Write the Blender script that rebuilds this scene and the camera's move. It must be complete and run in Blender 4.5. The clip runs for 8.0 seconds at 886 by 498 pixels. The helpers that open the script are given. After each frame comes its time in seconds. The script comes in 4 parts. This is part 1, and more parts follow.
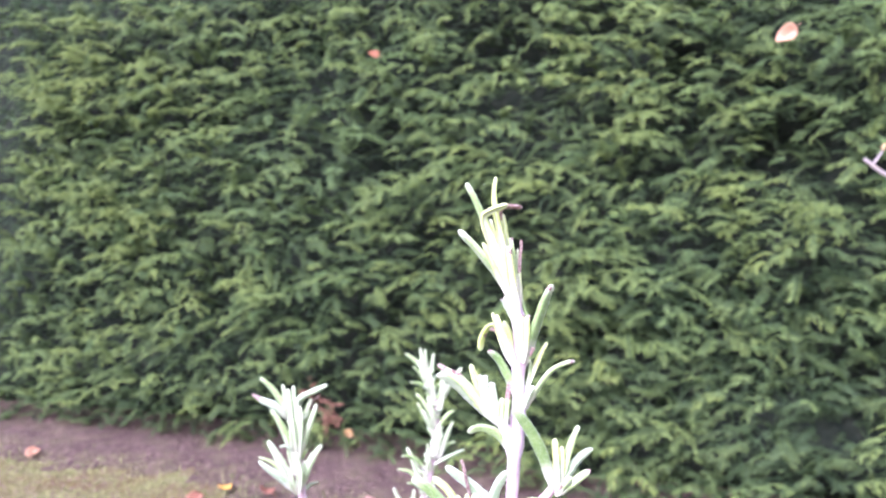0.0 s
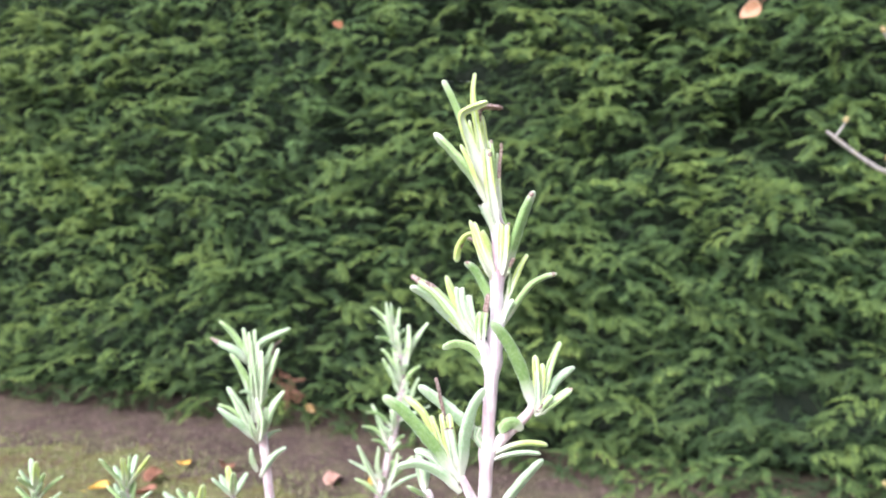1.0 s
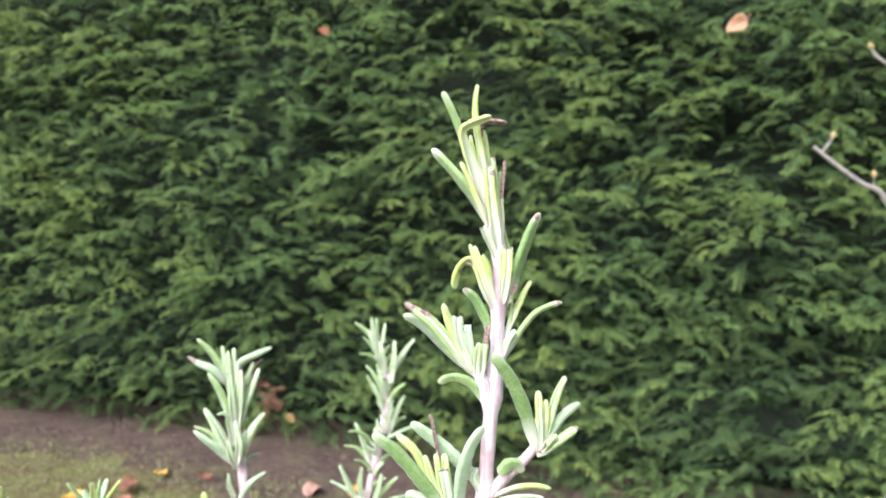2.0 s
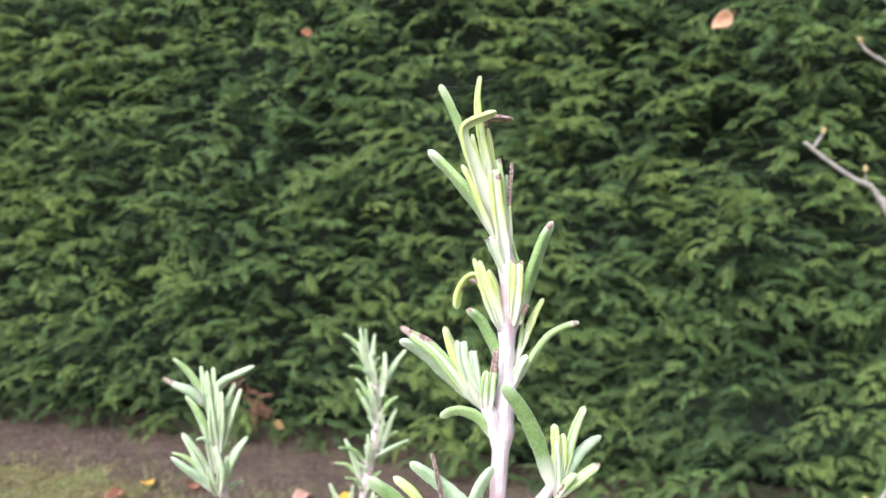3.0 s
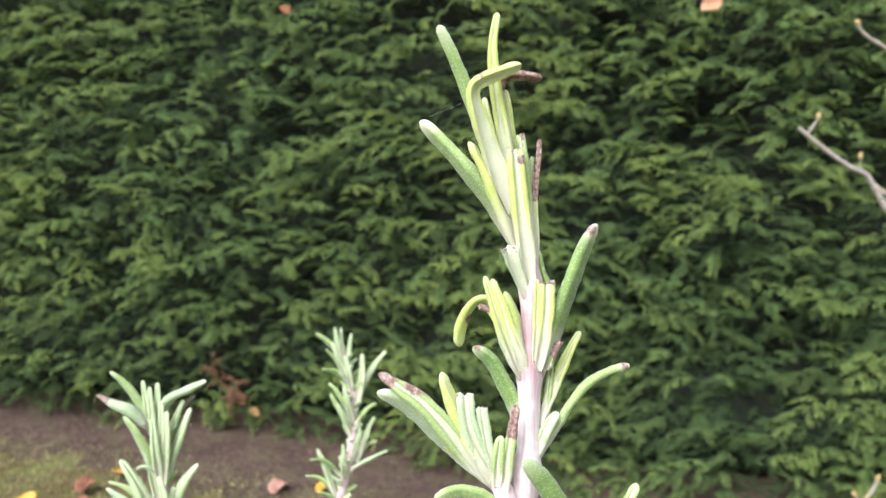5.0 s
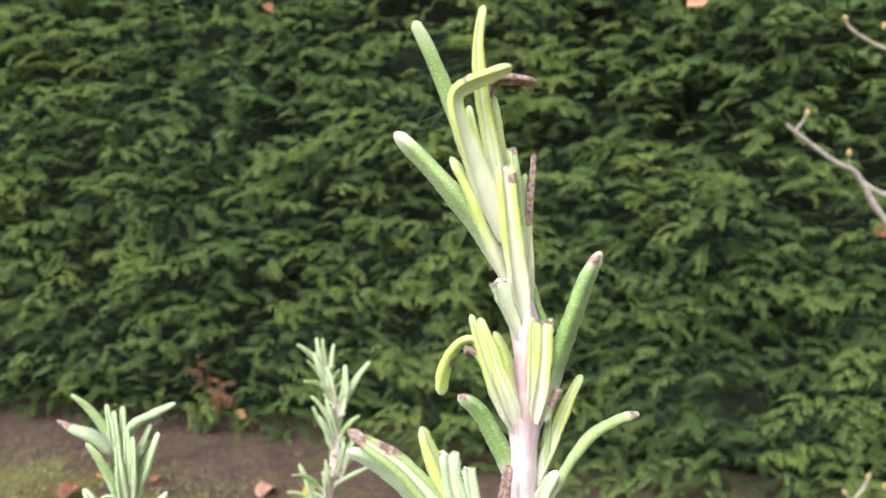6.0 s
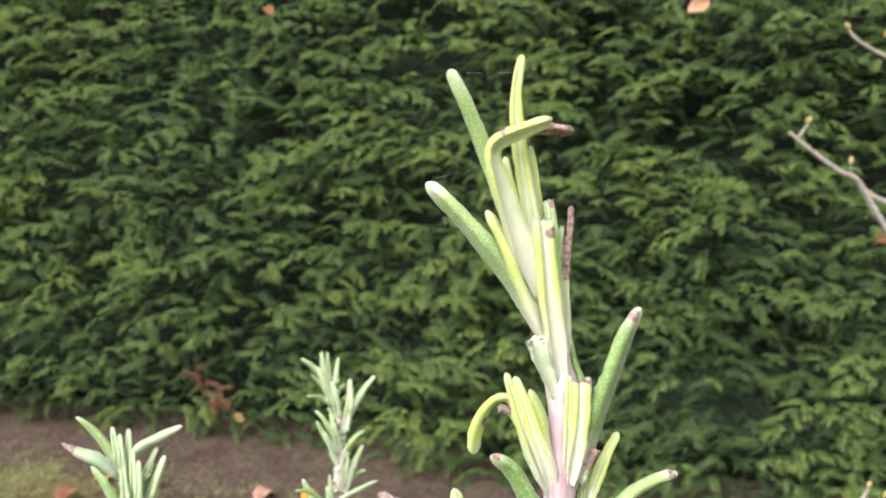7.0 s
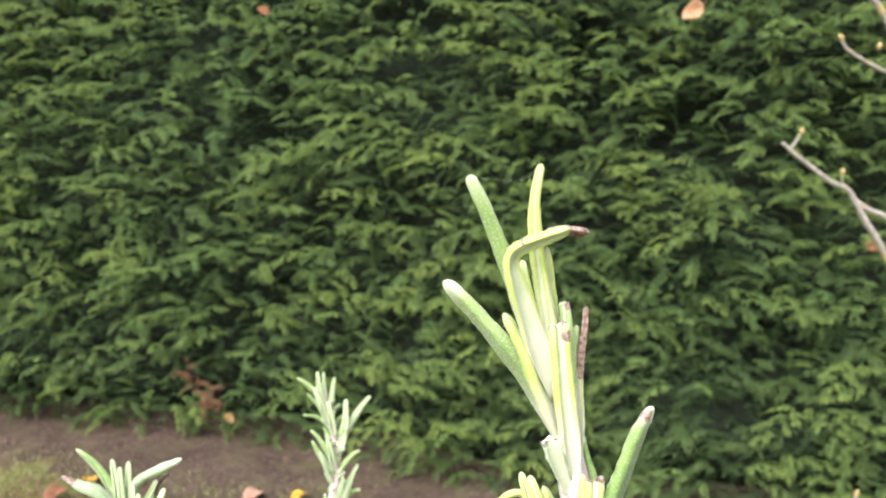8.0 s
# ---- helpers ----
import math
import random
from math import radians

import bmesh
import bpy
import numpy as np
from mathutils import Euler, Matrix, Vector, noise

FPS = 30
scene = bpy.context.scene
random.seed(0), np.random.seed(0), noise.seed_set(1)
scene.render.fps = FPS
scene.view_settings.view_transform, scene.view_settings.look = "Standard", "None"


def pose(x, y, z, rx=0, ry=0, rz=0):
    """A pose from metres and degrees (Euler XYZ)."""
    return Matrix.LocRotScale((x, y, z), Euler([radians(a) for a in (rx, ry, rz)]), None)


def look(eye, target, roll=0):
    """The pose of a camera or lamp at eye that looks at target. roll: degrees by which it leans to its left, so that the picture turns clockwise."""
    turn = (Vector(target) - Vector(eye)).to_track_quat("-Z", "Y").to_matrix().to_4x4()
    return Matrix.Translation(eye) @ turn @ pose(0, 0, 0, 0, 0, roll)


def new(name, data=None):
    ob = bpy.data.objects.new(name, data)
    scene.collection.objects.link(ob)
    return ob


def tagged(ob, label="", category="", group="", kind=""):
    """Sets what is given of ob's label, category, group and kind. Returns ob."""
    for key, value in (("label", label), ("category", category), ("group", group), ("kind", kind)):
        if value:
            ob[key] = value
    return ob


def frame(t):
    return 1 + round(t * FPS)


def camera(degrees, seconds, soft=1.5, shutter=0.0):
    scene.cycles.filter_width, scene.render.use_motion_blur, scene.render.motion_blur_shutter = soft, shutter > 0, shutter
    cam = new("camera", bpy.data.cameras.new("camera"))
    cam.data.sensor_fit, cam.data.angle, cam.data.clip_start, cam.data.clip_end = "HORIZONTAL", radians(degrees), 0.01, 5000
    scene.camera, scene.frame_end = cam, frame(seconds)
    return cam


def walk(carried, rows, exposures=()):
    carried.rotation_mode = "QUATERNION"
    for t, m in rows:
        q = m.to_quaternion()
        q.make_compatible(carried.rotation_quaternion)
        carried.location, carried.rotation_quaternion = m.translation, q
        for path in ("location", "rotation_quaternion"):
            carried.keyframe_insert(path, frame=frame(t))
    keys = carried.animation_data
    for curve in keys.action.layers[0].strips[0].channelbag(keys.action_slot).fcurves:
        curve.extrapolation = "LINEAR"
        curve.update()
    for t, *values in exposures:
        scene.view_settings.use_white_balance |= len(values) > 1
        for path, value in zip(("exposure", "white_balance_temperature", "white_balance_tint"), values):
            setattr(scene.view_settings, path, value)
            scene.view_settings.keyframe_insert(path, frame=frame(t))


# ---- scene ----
# camera and its walk
cam = camera(55.34, 8.0, soft=1.5)
PATH = [
    (0, (0.00322, 0.03902, 0.78463), (-0.00008, 1.03838, 0.74905), -1.08),
    (0.5, (0.00186, 0.03787, 0.77146), (0.02422, 1.03671, 0.72881), -1.60),
    (1, (-0.00001, 0.05369, 0.76485), (0.04077, 1.05114, 0.70617), -0.57),
    (1.5, (-0.00281, 0.06150, 0.76538), (0.05459, 1.05845, 0.71246), 0.42),
    (2, (-0.00263, 0.07040, 0.76789), (0.05863, 1.06731, 0.71863), 0.25),
    (2.2, (0.00006, 0.07666, 0.76826), (0.06506, 1.07326, 0.71761), -0.02),
    (3.3, (-0.00554, 0.10120, 0.77161), (0.07343, 1.09712, 0.72800), -0.69),
    (3.5, (-0.00601, 0.10671, 0.77565), (0.07442, 1.10264, 0.73497), -0.50),
    (4, (-0.00154, 0.12290, 0.77034), (0.08686, 1.11750, 0.71592), -0.43),
    (4.5, (-0.00239, 0.13609, 0.76889), (0.08809, 1.12973, 0.70181), -0.51),
    (4.7, (-0.00240, 0.13922, 0.77011), (0.09117, 1.13259, 0.70324), -0.34),
    (5.8, (-0.00026, 0.16218, 0.77280), (0.11429, 1.15284, 0.69889), -0.34),
    (6, (0.00048, 0.16288, 0.77449), (0.11570, 1.15370, 0.70376), -0.52),
    (6.5, (-0.00212, 0.16021, 0.77822), (0.11485, 1.15107, 0.71114), -0.54),
    (7, (-0.00315, 0.16740, 0.78043), (0.11435, 1.15811, 0.71198), -0.24),
    (7.5, (-0.00682, 0.17089, 0.78710), (0.11578, 1.16089, 0.71723), 0.33),
    (8, (-0.00629, 0.16711, 0.79238), (0.12144, 1.15641, 0.72183), 0.42),
]
EXPOSURES = [(0.0, 1.87, 5250, 47), (0.6, 1.58, 5350, 26), (1.5, 1.26, 5600, 18), (3.5, 1.14, 5580, 18), (6.0, 0.97, 6060, 15), (7.5, 1.05, 6080, 14), (8.0, 1.22, 6120, 13)]
walk(cam, [(t, look(eye, target, roll)) for t, eye, target, roll in PATH], exposures=EXPOSURES)
cam.data.dof.use_dof = True
cam.data.dof.focus_distance = 0.135
cam.data.dof.aperture_fstop = 48.0

# overcast daylight
world = bpy.data.worlds.new("sky")
scene.world = world
world.use_nodes = True
wn, wl = world.node_tree.nodes, world.node_tree.links
sky = wn.new("ShaderNodeTexSky")
sky.sky_type = "NISHITA"
sky.sun_disc = False
sky.sun_elevation = radians(43)
sky.sun_rotation = radians(215)
sky.dust_density = 6.0
pale_sky = wn.new("ShaderNodeHueSaturation")
pale_sky.inputs["Saturation"].default_value = 0.35
wl.new(sky.outputs["Color"], pale_sky.inputs["Color"])
wl.new(pale_sky.outputs["Color"], wn["Background"].inputs["Color"])
wn["Background"].inputs["Strength"].default_value = 0.15
sun = new("sun", bpy.data.lights.new("sun", "SUN"))
sun.data.energy = 2.2
sun.data.angle = radians(40)
sun.data.color = (1.0, 0.97, 0.92)
sun.matrix_world = look((-1.5, -2.4, 2.7), (0, 0, 0))


# ---- materials ----
def shader(name, rough=0.6, spec=0.35):
    mat = bpy.data.materials.new(name)
    mat.use_nodes = True
    nt = mat.node_tree
    b = nt.nodes["Principled BSDF"]
    b.inputs["Roughness"].default_value = rough
    b.inputs["Specular IOR Level"].default_value = spec
    return mat, nt, b


def noise_node(nt, scale, detail=4.0, rough=0.6, space="Object"):
    c = nt.nodes.new("ShaderNodeTexCoord")
    n = nt.nodes.new("ShaderNodeTexNoise")
    n.inputs["Scale"].default_value = scale
    n.inputs["Detail"].default_value = detail
    n.inputs["Roughness"].default_value = rough
    nt.links.new(c.outputs[space], n.inputs["Vector"])
    return n.outputs["Fac"]


def ramp(nt, fac, *stops):
    r = nt.nodes.new("ShaderNodeValToRGB")
    while len(r.color_ramp.elements) < len(stops):
        r.color_ramp.elements.new(0.5)
    for e, (at, col) in zip(r.color_ramp.elements, stops):
        e.position = at
        e.color = (*col, 1)
    nt.links.new(fac, r.inputs["Fac"])
    return r.outputs["Color"]


def blend(nt, fac, a, b, mode="MIX"):
    m = nt.nodes.new("ShaderNodeMix")
    m.data_type = "RGBA"
    m.blend_type = mode
    for sock, val in ((m.inputs[0], fac), (m.inputs[6], a), (m.inputs[7], b)):
        if isinstance(val, (int, float)):
            sock.default_value = val
        elif isinstance(val, tuple):
            sock.default_value = (*val, 1)
        else:
            nt.links.new(val, sock)
    return m.outputs[2]


def math_node(nt, op, a, b=0.0):
    m = nt.nodes.new("ShaderNodeMath")
    m.operation = op
    for sock, val in ((m.inputs[0], a), (m.inputs[1], b)):
        if isinstance(val, (int, float)):
            sock.default_value = val
        else:
            nt.links.new(val, sock)
    return m.outputs[0]


def bump(nt, b, height, strength, distance):
    n = nt.nodes.new("ShaderNodeBump")
    n.inputs["Strength"].default_value = strength
    n.inputs["Distance"].default_value = distance
    nt.links.new(height, n.inputs["Height"])
    nt.links.new(n.outputs["Normal"], b.inputs["Normal"])


def attribute(nt, name):
    a = nt.nodes.new("ShaderNodeAttribute")
    a.attribute_name = name
    return a.outputs["Fac"]


def object_random(nt):
    return nt.nodes.new("ShaderNodeObjectInfo").outputs["Random"]


def glow_through(mat, nt, b, colour, share):
    """Thin living tissue lets part of the light through."""
    t = nt.nodes.new("ShaderNodeBsdfTranslucent")
    if isinstance(colour, tuple):
        t.inputs["Color"].default_value = (*colour, 1)
    else:
        nt.links.new(colour, t.inputs["Color"])
    m = nt.nodes.new("ShaderNodeMixShader")
    m.inputs[0].default_value = share
    nt.links.new(b.outputs[0], m.inputs[1])
    nt.links.new(t.outputs[0], m.inputs[2])
    nt.links.new(m.outputs[0], nt.nodes["Material Output"].inputs["Surface"])


def leaf_material(name, dark, light, rim, share=0.25, felt=0.3, bare=0.36):
    mat, nt, b = shader(name, 0.55, 0.35)
    spots = nt.nodes.new("ShaderNodeTexVoronoi")
    spots.inputs["Scale"].default_value = 2900
    c = nt.nodes.new("ShaderNodeTexCoord")
    nt.links.new(c.outputs["Object"], spots.inputs["Vector"])
    col = ramp(nt, noise_node(nt, 420, 4), (0.3, dark), (0.7, light))
    col = blend(nt, math_node(nt, "MULTIPLY", object_random(nt), 0.35), col, dark)
    col = blend(nt, math_node(nt, "MULTIPLY", attribute(nt, "across"), 0.5), col, rim)
    specks = ramp(nt, spots.outputs["Distance"], (0.10, (1, 1, 1)), (0.42, (0, 0, 0)))
    col = blend(nt, math_node(nt, "MULTIPLY", specks, min(1.0, 1.6 * felt)), col, tuple(0.45 + 0.5 * v for v in rim))
    young_base = ramp(nt, attribute(nt, "along"), (0.42 * bare, (1, 1, 1)), (bare, (0, 0, 0)))
    col = blend(nt, math_node(nt, "MULTIPLY", young_base, 0.9), col, (0.66, 0.66, 0.51))
    col = blend(nt, attribute(nt, "pale"), col, (0.76, 0.80, 0.58))
    brown = ramp(nt, noise_node(nt, 1500, 4, 0.7), (0.32, (0.12, 0.066, 0.048)), (0.46, (0.25, 0.155, 0.120)), (0.58, (0.40, 0.295, 0.245)), (0.72, (0.66, 0.58, 0.51)))
    eaten = math_node(nt, "ADD", attribute(nt, "wither"), math_node(nt, "MULTIPLY", math_node(nt, "SUBTRACT", noise_node(nt, 900, 4, 0.7), 0.5), 1.1))
    eaten = ramp(nt, eaten, (0.42, (0, 0, 0)), (0.58, (1, 1, 1)))
    col = blend(nt, eaten, col, brown)
    nt.links.new(col, b.inputs["Base Color"])
    b.inputs["Sheen Weight"].default_value = 1.6 * felt
    b.inputs["Sheen Roughness"].default_value = 0.4
    rugose = math_node(nt, "ADD", spots.outputs["Distance"], math_node(nt, "MULTIPLY", noise_node(nt, 1700, 3), 0.6))
    bump(nt, b, rugose, 0.4, 0.00014)
    glow_through(mat, nt, b, col, share)
    return mat


leaf_green = leaf_material("rosemary leaf", (0.200, 0.320, 0.090), (0.335, 0.455, 0.155), (0.47, 0.58, 0.23), 0.3, 0.3)
leaf_deep = leaf_material("dark green rosemary leaf", (0.115, 0.215, 0.050), (0.21, 0.32, 0.085), (0.33, 0.45, 0.14), 0.22, 0.25)
leaf_young = leaf_material("young rosemary leaf", (0.40, 0.52, 0.105), (0.56, 0.66, 0.17), (0.70, 0.75, 0.27), 0.38, 0.3, 0.58)
leaf_pale = leaf_material("grey-bloomed rosemary leaf", (0.25, 0.37, 0.180), (0.40, 0.51, 0.29), (0.52, 0.61, 0.36), 0.26, 0.35)
leaf_downy = leaf_material("downy rosemary leaf", (0.25, 0.37, 0.15), (0.39, 0.51, 0.25), (0.52, 0.62, 0.33), 0.3, 0.4, 0.46)
leaf_felt = leaf_material("white felt under the leaf", (0.54, 0.60, 0.38), (0.68, 0.71, 0.50), (0.68, 0.71, 0.50), 0.3, 0.2)
leaf_dead = leaf_material("withered rosemary leaf", (0.10, 0.05, 0.05), (0.24, 0.14, 0.135), (0.34, 0.22, 0.20), 0.05, 0.1)

stem_mat, nt, b = shader("felted rosemary stem", 0.8, 0.2)
grainy = nt.nodes.new("ShaderNodeMapping")
grainy.inputs["Scale"].default_value = (1300, 1300, 45)
where = nt.nodes.new("ShaderNodeTexCoord")
streak = nt.nodes.new("ShaderNodeTexNoise")
streak.inputs["Scale"].default_value = 1.0
streak.inputs["Detail"].default_value = 4.0
nt.links.new(where.outputs["Object"], grainy.inputs["Vector"])
nt.links.new(grainy.outputs["Vector"], streak.inputs["Vector"])
col = ramp(nt, streak.outputs["Fac"], (0.30, (0.40, 0.325, 0.315)), (0.48, (0.56, 0.500, 0.48)), (0.62, (0.665, 0.635, 0.60)))
blotch = ramp(nt, noise_node(nt, 160, 3), (0.40, (0.80, 0.69, 0.70)), (0.60, (1, 1, 1)))
height = nt.nodes.new("ShaderNodeSeparateXYZ")
nt.links.new(where.outputs["Object"], height.inputs[0])
soft_wood = ramp(nt, height.outputs[2], (0.7170, (0.90, 0.80, 0.79)), (0.7230, (1, 1, 1)), (0.7435, (1, 1, 1)), (0.7465, (0.74, 0.64, 0.66)), (0.7545, (0.74, 0.64, 0.66)), (0.7580, (1, 1, 1)))
col = blend(nt, 1.0, col, soft_wood, "MULTIPLY")
nt.links.new(blend(nt, 1.0, col, blotch, "MULTIPLY"), b.inputs["Base Color"])
b.inputs["Sheen Weight"].default_value = 0.3
bump(nt, b, noise_node(nt, 1900, 4), 0.5, 0.0002)

bark_mat, nt, b = shader("rosemary bark", 0.9, 0.15)
nt.links.new(ramp(nt, noise_node(nt, 120, 6), (0.3, (0.09, 0.06, 0.04)), (0.7, (0.26, 0.19, 0.14))), b.inputs["Base Color"])
bump(nt, b, noise_node(nt, 300, 6), 0.8, 0.001)


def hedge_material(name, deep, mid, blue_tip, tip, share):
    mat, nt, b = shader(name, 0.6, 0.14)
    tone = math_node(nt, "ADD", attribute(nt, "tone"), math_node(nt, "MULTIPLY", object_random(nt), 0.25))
    # young tips are paler; the contrast is deepened to paint lit tips over shade
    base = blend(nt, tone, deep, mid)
    col = blend(nt, math_node(nt, "MULTIPLY", math_node(nt, "POWER", attribute(nt, "tip_tone"), 2.3), 1.0), base, blend(nt, tone, blue_tip, tip))
    patch = ramp(nt, noise_node(nt, 2.2, 3), (0.35, (0.84, 0.88, 0.86)), (0.65, (1.06, 1.04, 0.94)))
    col = blend(nt, 1.0, col, patch, "MULTIPLY")
    nt.links.new(col, b.inputs["Base Color"])
    glow_through(mat, nt, b, col, share)
    return mat


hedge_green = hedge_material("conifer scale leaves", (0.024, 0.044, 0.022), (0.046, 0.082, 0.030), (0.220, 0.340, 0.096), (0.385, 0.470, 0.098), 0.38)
hedge_brown = hedge_material("withered conifer scale leaves", (0.10, 0.048, 0.030), (0.19, 0.092, 0.055), (0.25, 0.125, 0.068), (0.29, 0.165, 0.08), 0.1)

# greenish near-black: the shade inside the hedge is put into the colour
core_mat, nt, b = shader("shade-black hedge core", 0.95, 0.1)
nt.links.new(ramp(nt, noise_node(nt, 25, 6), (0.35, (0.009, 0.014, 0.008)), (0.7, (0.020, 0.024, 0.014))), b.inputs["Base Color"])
bump(nt, b, noise_node(nt, 40, 6), 1.0, 0.02)

lawn_mat, nt, b = shader("mossy lawn", 0.95, 0.1)
fine = ramp(nt, noise_node(nt, 60, 6), (0.3, (0.075, 0.066, 0.034)), (0.55, (0.135, 0.135, 0.050)), (0.75, (0.20, 0.20, 0.075)))
broad = ramp(nt, noise_node(nt, 6, 5), (0.38, (0.82, 0.62, 0.62)), (0.60, (1.08, 1.12, 1.0)))
nt.links.new(blend(nt, 1.0, fine, broad, "MULTIPLY"), b.inputs["Base Color"])
bump(nt, b, noise_node(nt, 120, 6), 0.8, 0.01)

soil_mat, nt, b = shader("dry soil with needle litter", 0.95, 0.1)
fine = ramp(nt, noise_node(nt, 90, 8, 0.7), (0.3, (0.046, 0.032, 0.024)), (0.55, (0.094, 0.068, 0.053)), (0.75, (0.172, 0.132, 0.103)))
broad = ramp(nt, noise_node(nt, 4, 4), (0.35, (0.8, 0.74, 0.74)), (0.7, (1.1, 1.05, 1.05)))
mossy = ramp(nt, noise_node(nt, 9, 5, 0.7), (0.46, (0, 0, 0)), (0.66, (1, 1, 1)))
earth = blend(nt, math_node(nt, "MULTIPLY", mossy, 0.7), blend(nt, 1.0, fine, broad, "MULTIPLY"), (0.115, 0.108, 0.050))
nt.links.new(earth, b.inputs["Base Color"])
bump(nt, b, noise_node(nt, 150, 8), 1.0, 0.012)

blade_mat, nt, b = shader("grass blades", 0.6, 0.3)
nt.links.new(blend(nt, attribute(nt, "tone"), (0.090, 0.115, 0.030), (0.225, 0.225, 0.075)), b.inputs["Base Color"])
litter_mat, nt, b = shader("brown needle litter", 0.9, 0.1)
nt.links.new(blend(nt, attribute(nt, "tone"), (0.068, 0.044, 0.032), (0.175, 0.122, 0.094)), b.inputs["Base Color"])


def fallen_material(name, a, c):
    mat, nt, b = shader(name, 0.55, 0.3)
    nt.links.new(ramp(nt, noise_node(nt, 90, 5), (0.35, a), (0.65, c)), b.inputs["Base Color"])
    bump(nt, b, noise_node(nt, 150, 4), 0.5, 0.002)
    glow_through(mat, nt, b, c, 0.2)
    return mat


leaf_buff = fallen_material("buff autumn leaf", (0.34, 0.17, 0.085), (0.48, 0.28, 0.16))
leaf_pink = fallen_material("pinkish autumn leaf", (0.36, 0.19, 0.13), (0.50, 0.31, 0.23))
leaf_orange = fallen_material("orange autumn leaf", (0.18, 0.065, 0.025), (0.26, 0.11, 0.045))
leaf_rust = fallen_material("rust-brown autumn leaf", (0.15, 0.045, 0.02), (0.24, 0.09, 0.04))
leaf_yellow = fallen_material("yellow autumn leaf", (0.50, 0.27, 0.03), (0.62, 0.38, 0.06))
leaf_dull = fallen_material("dull yellow autumn leaf", (0.15, 0.09, 0.028), (0.22, 0.14, 0.045))
leaf_brown = fallen_material("brown autumn leaf", (0.16, 0.07, 0.04), (0.30, 0.14, 0.08))

twig_mat, nt, b = shader("grey shrub bark with lichen", 0.85, 0.2)
grey = ramp(nt, noise_node(nt, 160, 5), (0.3, (0.15, 0.132, 0.110)), (0.7, (0.32, 0.290, 0.245)))
lichen = ramp(nt, noise_node(nt, 28, 4), (0.54, (0, 0, 0)), (0.60, (1, 1, 1)))
nt.links.new(blend(nt, lichen, grey, (0.32, 0.25, 0.09)), b.inputs["Base Color"])
bump(nt, b, noise_node(nt, 400, 5), 0.7, 0.001)
bud_mat, nt, b = shader("ochre bud scales", 0.5, 0.3)
nt.links.new(ramp(nt, noise_node(nt, 500, 3), (0.3, (0.20, 0.14, 0.06)), (0.7, (0.36, 0.28, 0.11))), b.inputs["Base Color"])
silk_mat, nt, b = shader("spider silk", 0.3, 0.5)
b.inputs["Base Color"].default_value = (0.85, 0.87, 0.9, 1)


# ---- builders ----
def part(name, mesh, materials, parent=None, label=""):
    ob = new(name, mesh)
    for m in materials if isinstance(materials, (list, tuple)) else (materials,):
        if m.name not in mesh.materials:
            mesh.materials.append(m)
    if parent is not None:
        ob.parent = parent
    if label:
        ob["label"] = label
    return ob


def raw_mesh(name, verts, faces, smooth=True, floats=None):
    me = bpy.data.meshes.new(name)
    me.from_pydata([tuple(v) for v in verts], [], faces)
    if smooth:
        me.shade_smooth()
    for key, values in (floats or {}).items():
        a = me.attributes.new(key, "FLOAT", "POINT")
        a.data.foreach_set("value", np.asarray(values, np.float32))
    return me


def smooth_line(pts, per=6):
    """A rounded line through the given points."""
    pts = [Vector(p) for p in pts]
    ext = [2 * pts[0] - pts[1], *pts, 2 * pts[-1] - pts[-2]]
    out = []
    for i in range(1, len(ext) - 2):
        p0, p1, p2, p3 = ext[i - 1 : i + 3]
        for k in range(per):
            t = k / per
            out.append(0.5 * (2 * p1 + (p2 - p0) * t + (2 * p0 - 5 * p1 + 4 * p2 - p3) * t * t + (3 * p1 - p0 - 3 * p2 + p3) * t**3))
    out.append(pts[-1])
    return out


def tube(name, line, radii, sides=10, rough=0.0, square=0.0):
    """A tapered, slightly knobbly rod along a line, closed at both ends."""
    verts, faces = [], []
    side = Vector((1, 0, 0))
    for i, p in enumerate(line):
        d = (line[min(i + 1, len(line) - 1)] - line[max(i - 1, 0)]).normalized()
        side = (side - d * side.dot(d)).normalized()
        up = d.cross(side)
        for k in range(sides):
            a = 2 * math.pi * k / sides
            r = radii[i] * (1 + square * math.cos(4 * a)) * (1 + rough * noise.noise((p * 180 + Vector((k, 0, 0)))))
            verts.append(p + side * (r * math.cos(a)) + up * (r * math.sin(a)))
    for i in range(len(line) - 1):
        for k in range(sides):
            a, c = i * sides + k, i * sides + (k + 1) % sides
            faces.append((a, c, c + sides, a + sides))
    faces.append(tuple(range(sides - 1, -1, -1)))
    faces.append(tuple(range(len(verts) - sides, len(verts))))
    return raw_mesh(name, verts, faces)


# ---- the ground ----
HEDGE_Y, SLOPE = 2.60, 0.42
FACE = Vector((-SLOPE, -1, 0)).normalized()
ALONG = Vector((1, -SLOPE, 0)).normalized()
FOOT = Vector((0, HEDGE_Y, 0))


def ground_height(x, y):
    return 0.012 * noise.noise(Vector((x * 1.3, y * 1.3, 0))) + 0.006 * noise.noise(Vector((x * 6, y * 6, 3)))


def ground_sheet():
    near = np.linspace(-4, 4, 81)
    far = np.array([6, 10, 20, 60, 200, 900, 3000])
    axis = np.concatenate([-far[::-1], near, far])
    verts = [(x, y + 1.5, ground_height(x, y + 1.5) if abs(x) < 4 and abs(y) < 4 else 0.0) for y in axis for x in axis]
    n = len(axis)
    faces = [(j * n + i, j * n + i + 1, (j + 1) * n + i + 1, (j + 1) * n + i) for j in range(n - 1) for i in range(n - 1)]
    return part("ground", raw_mesh("ground", verts, faces), lawn_mat)


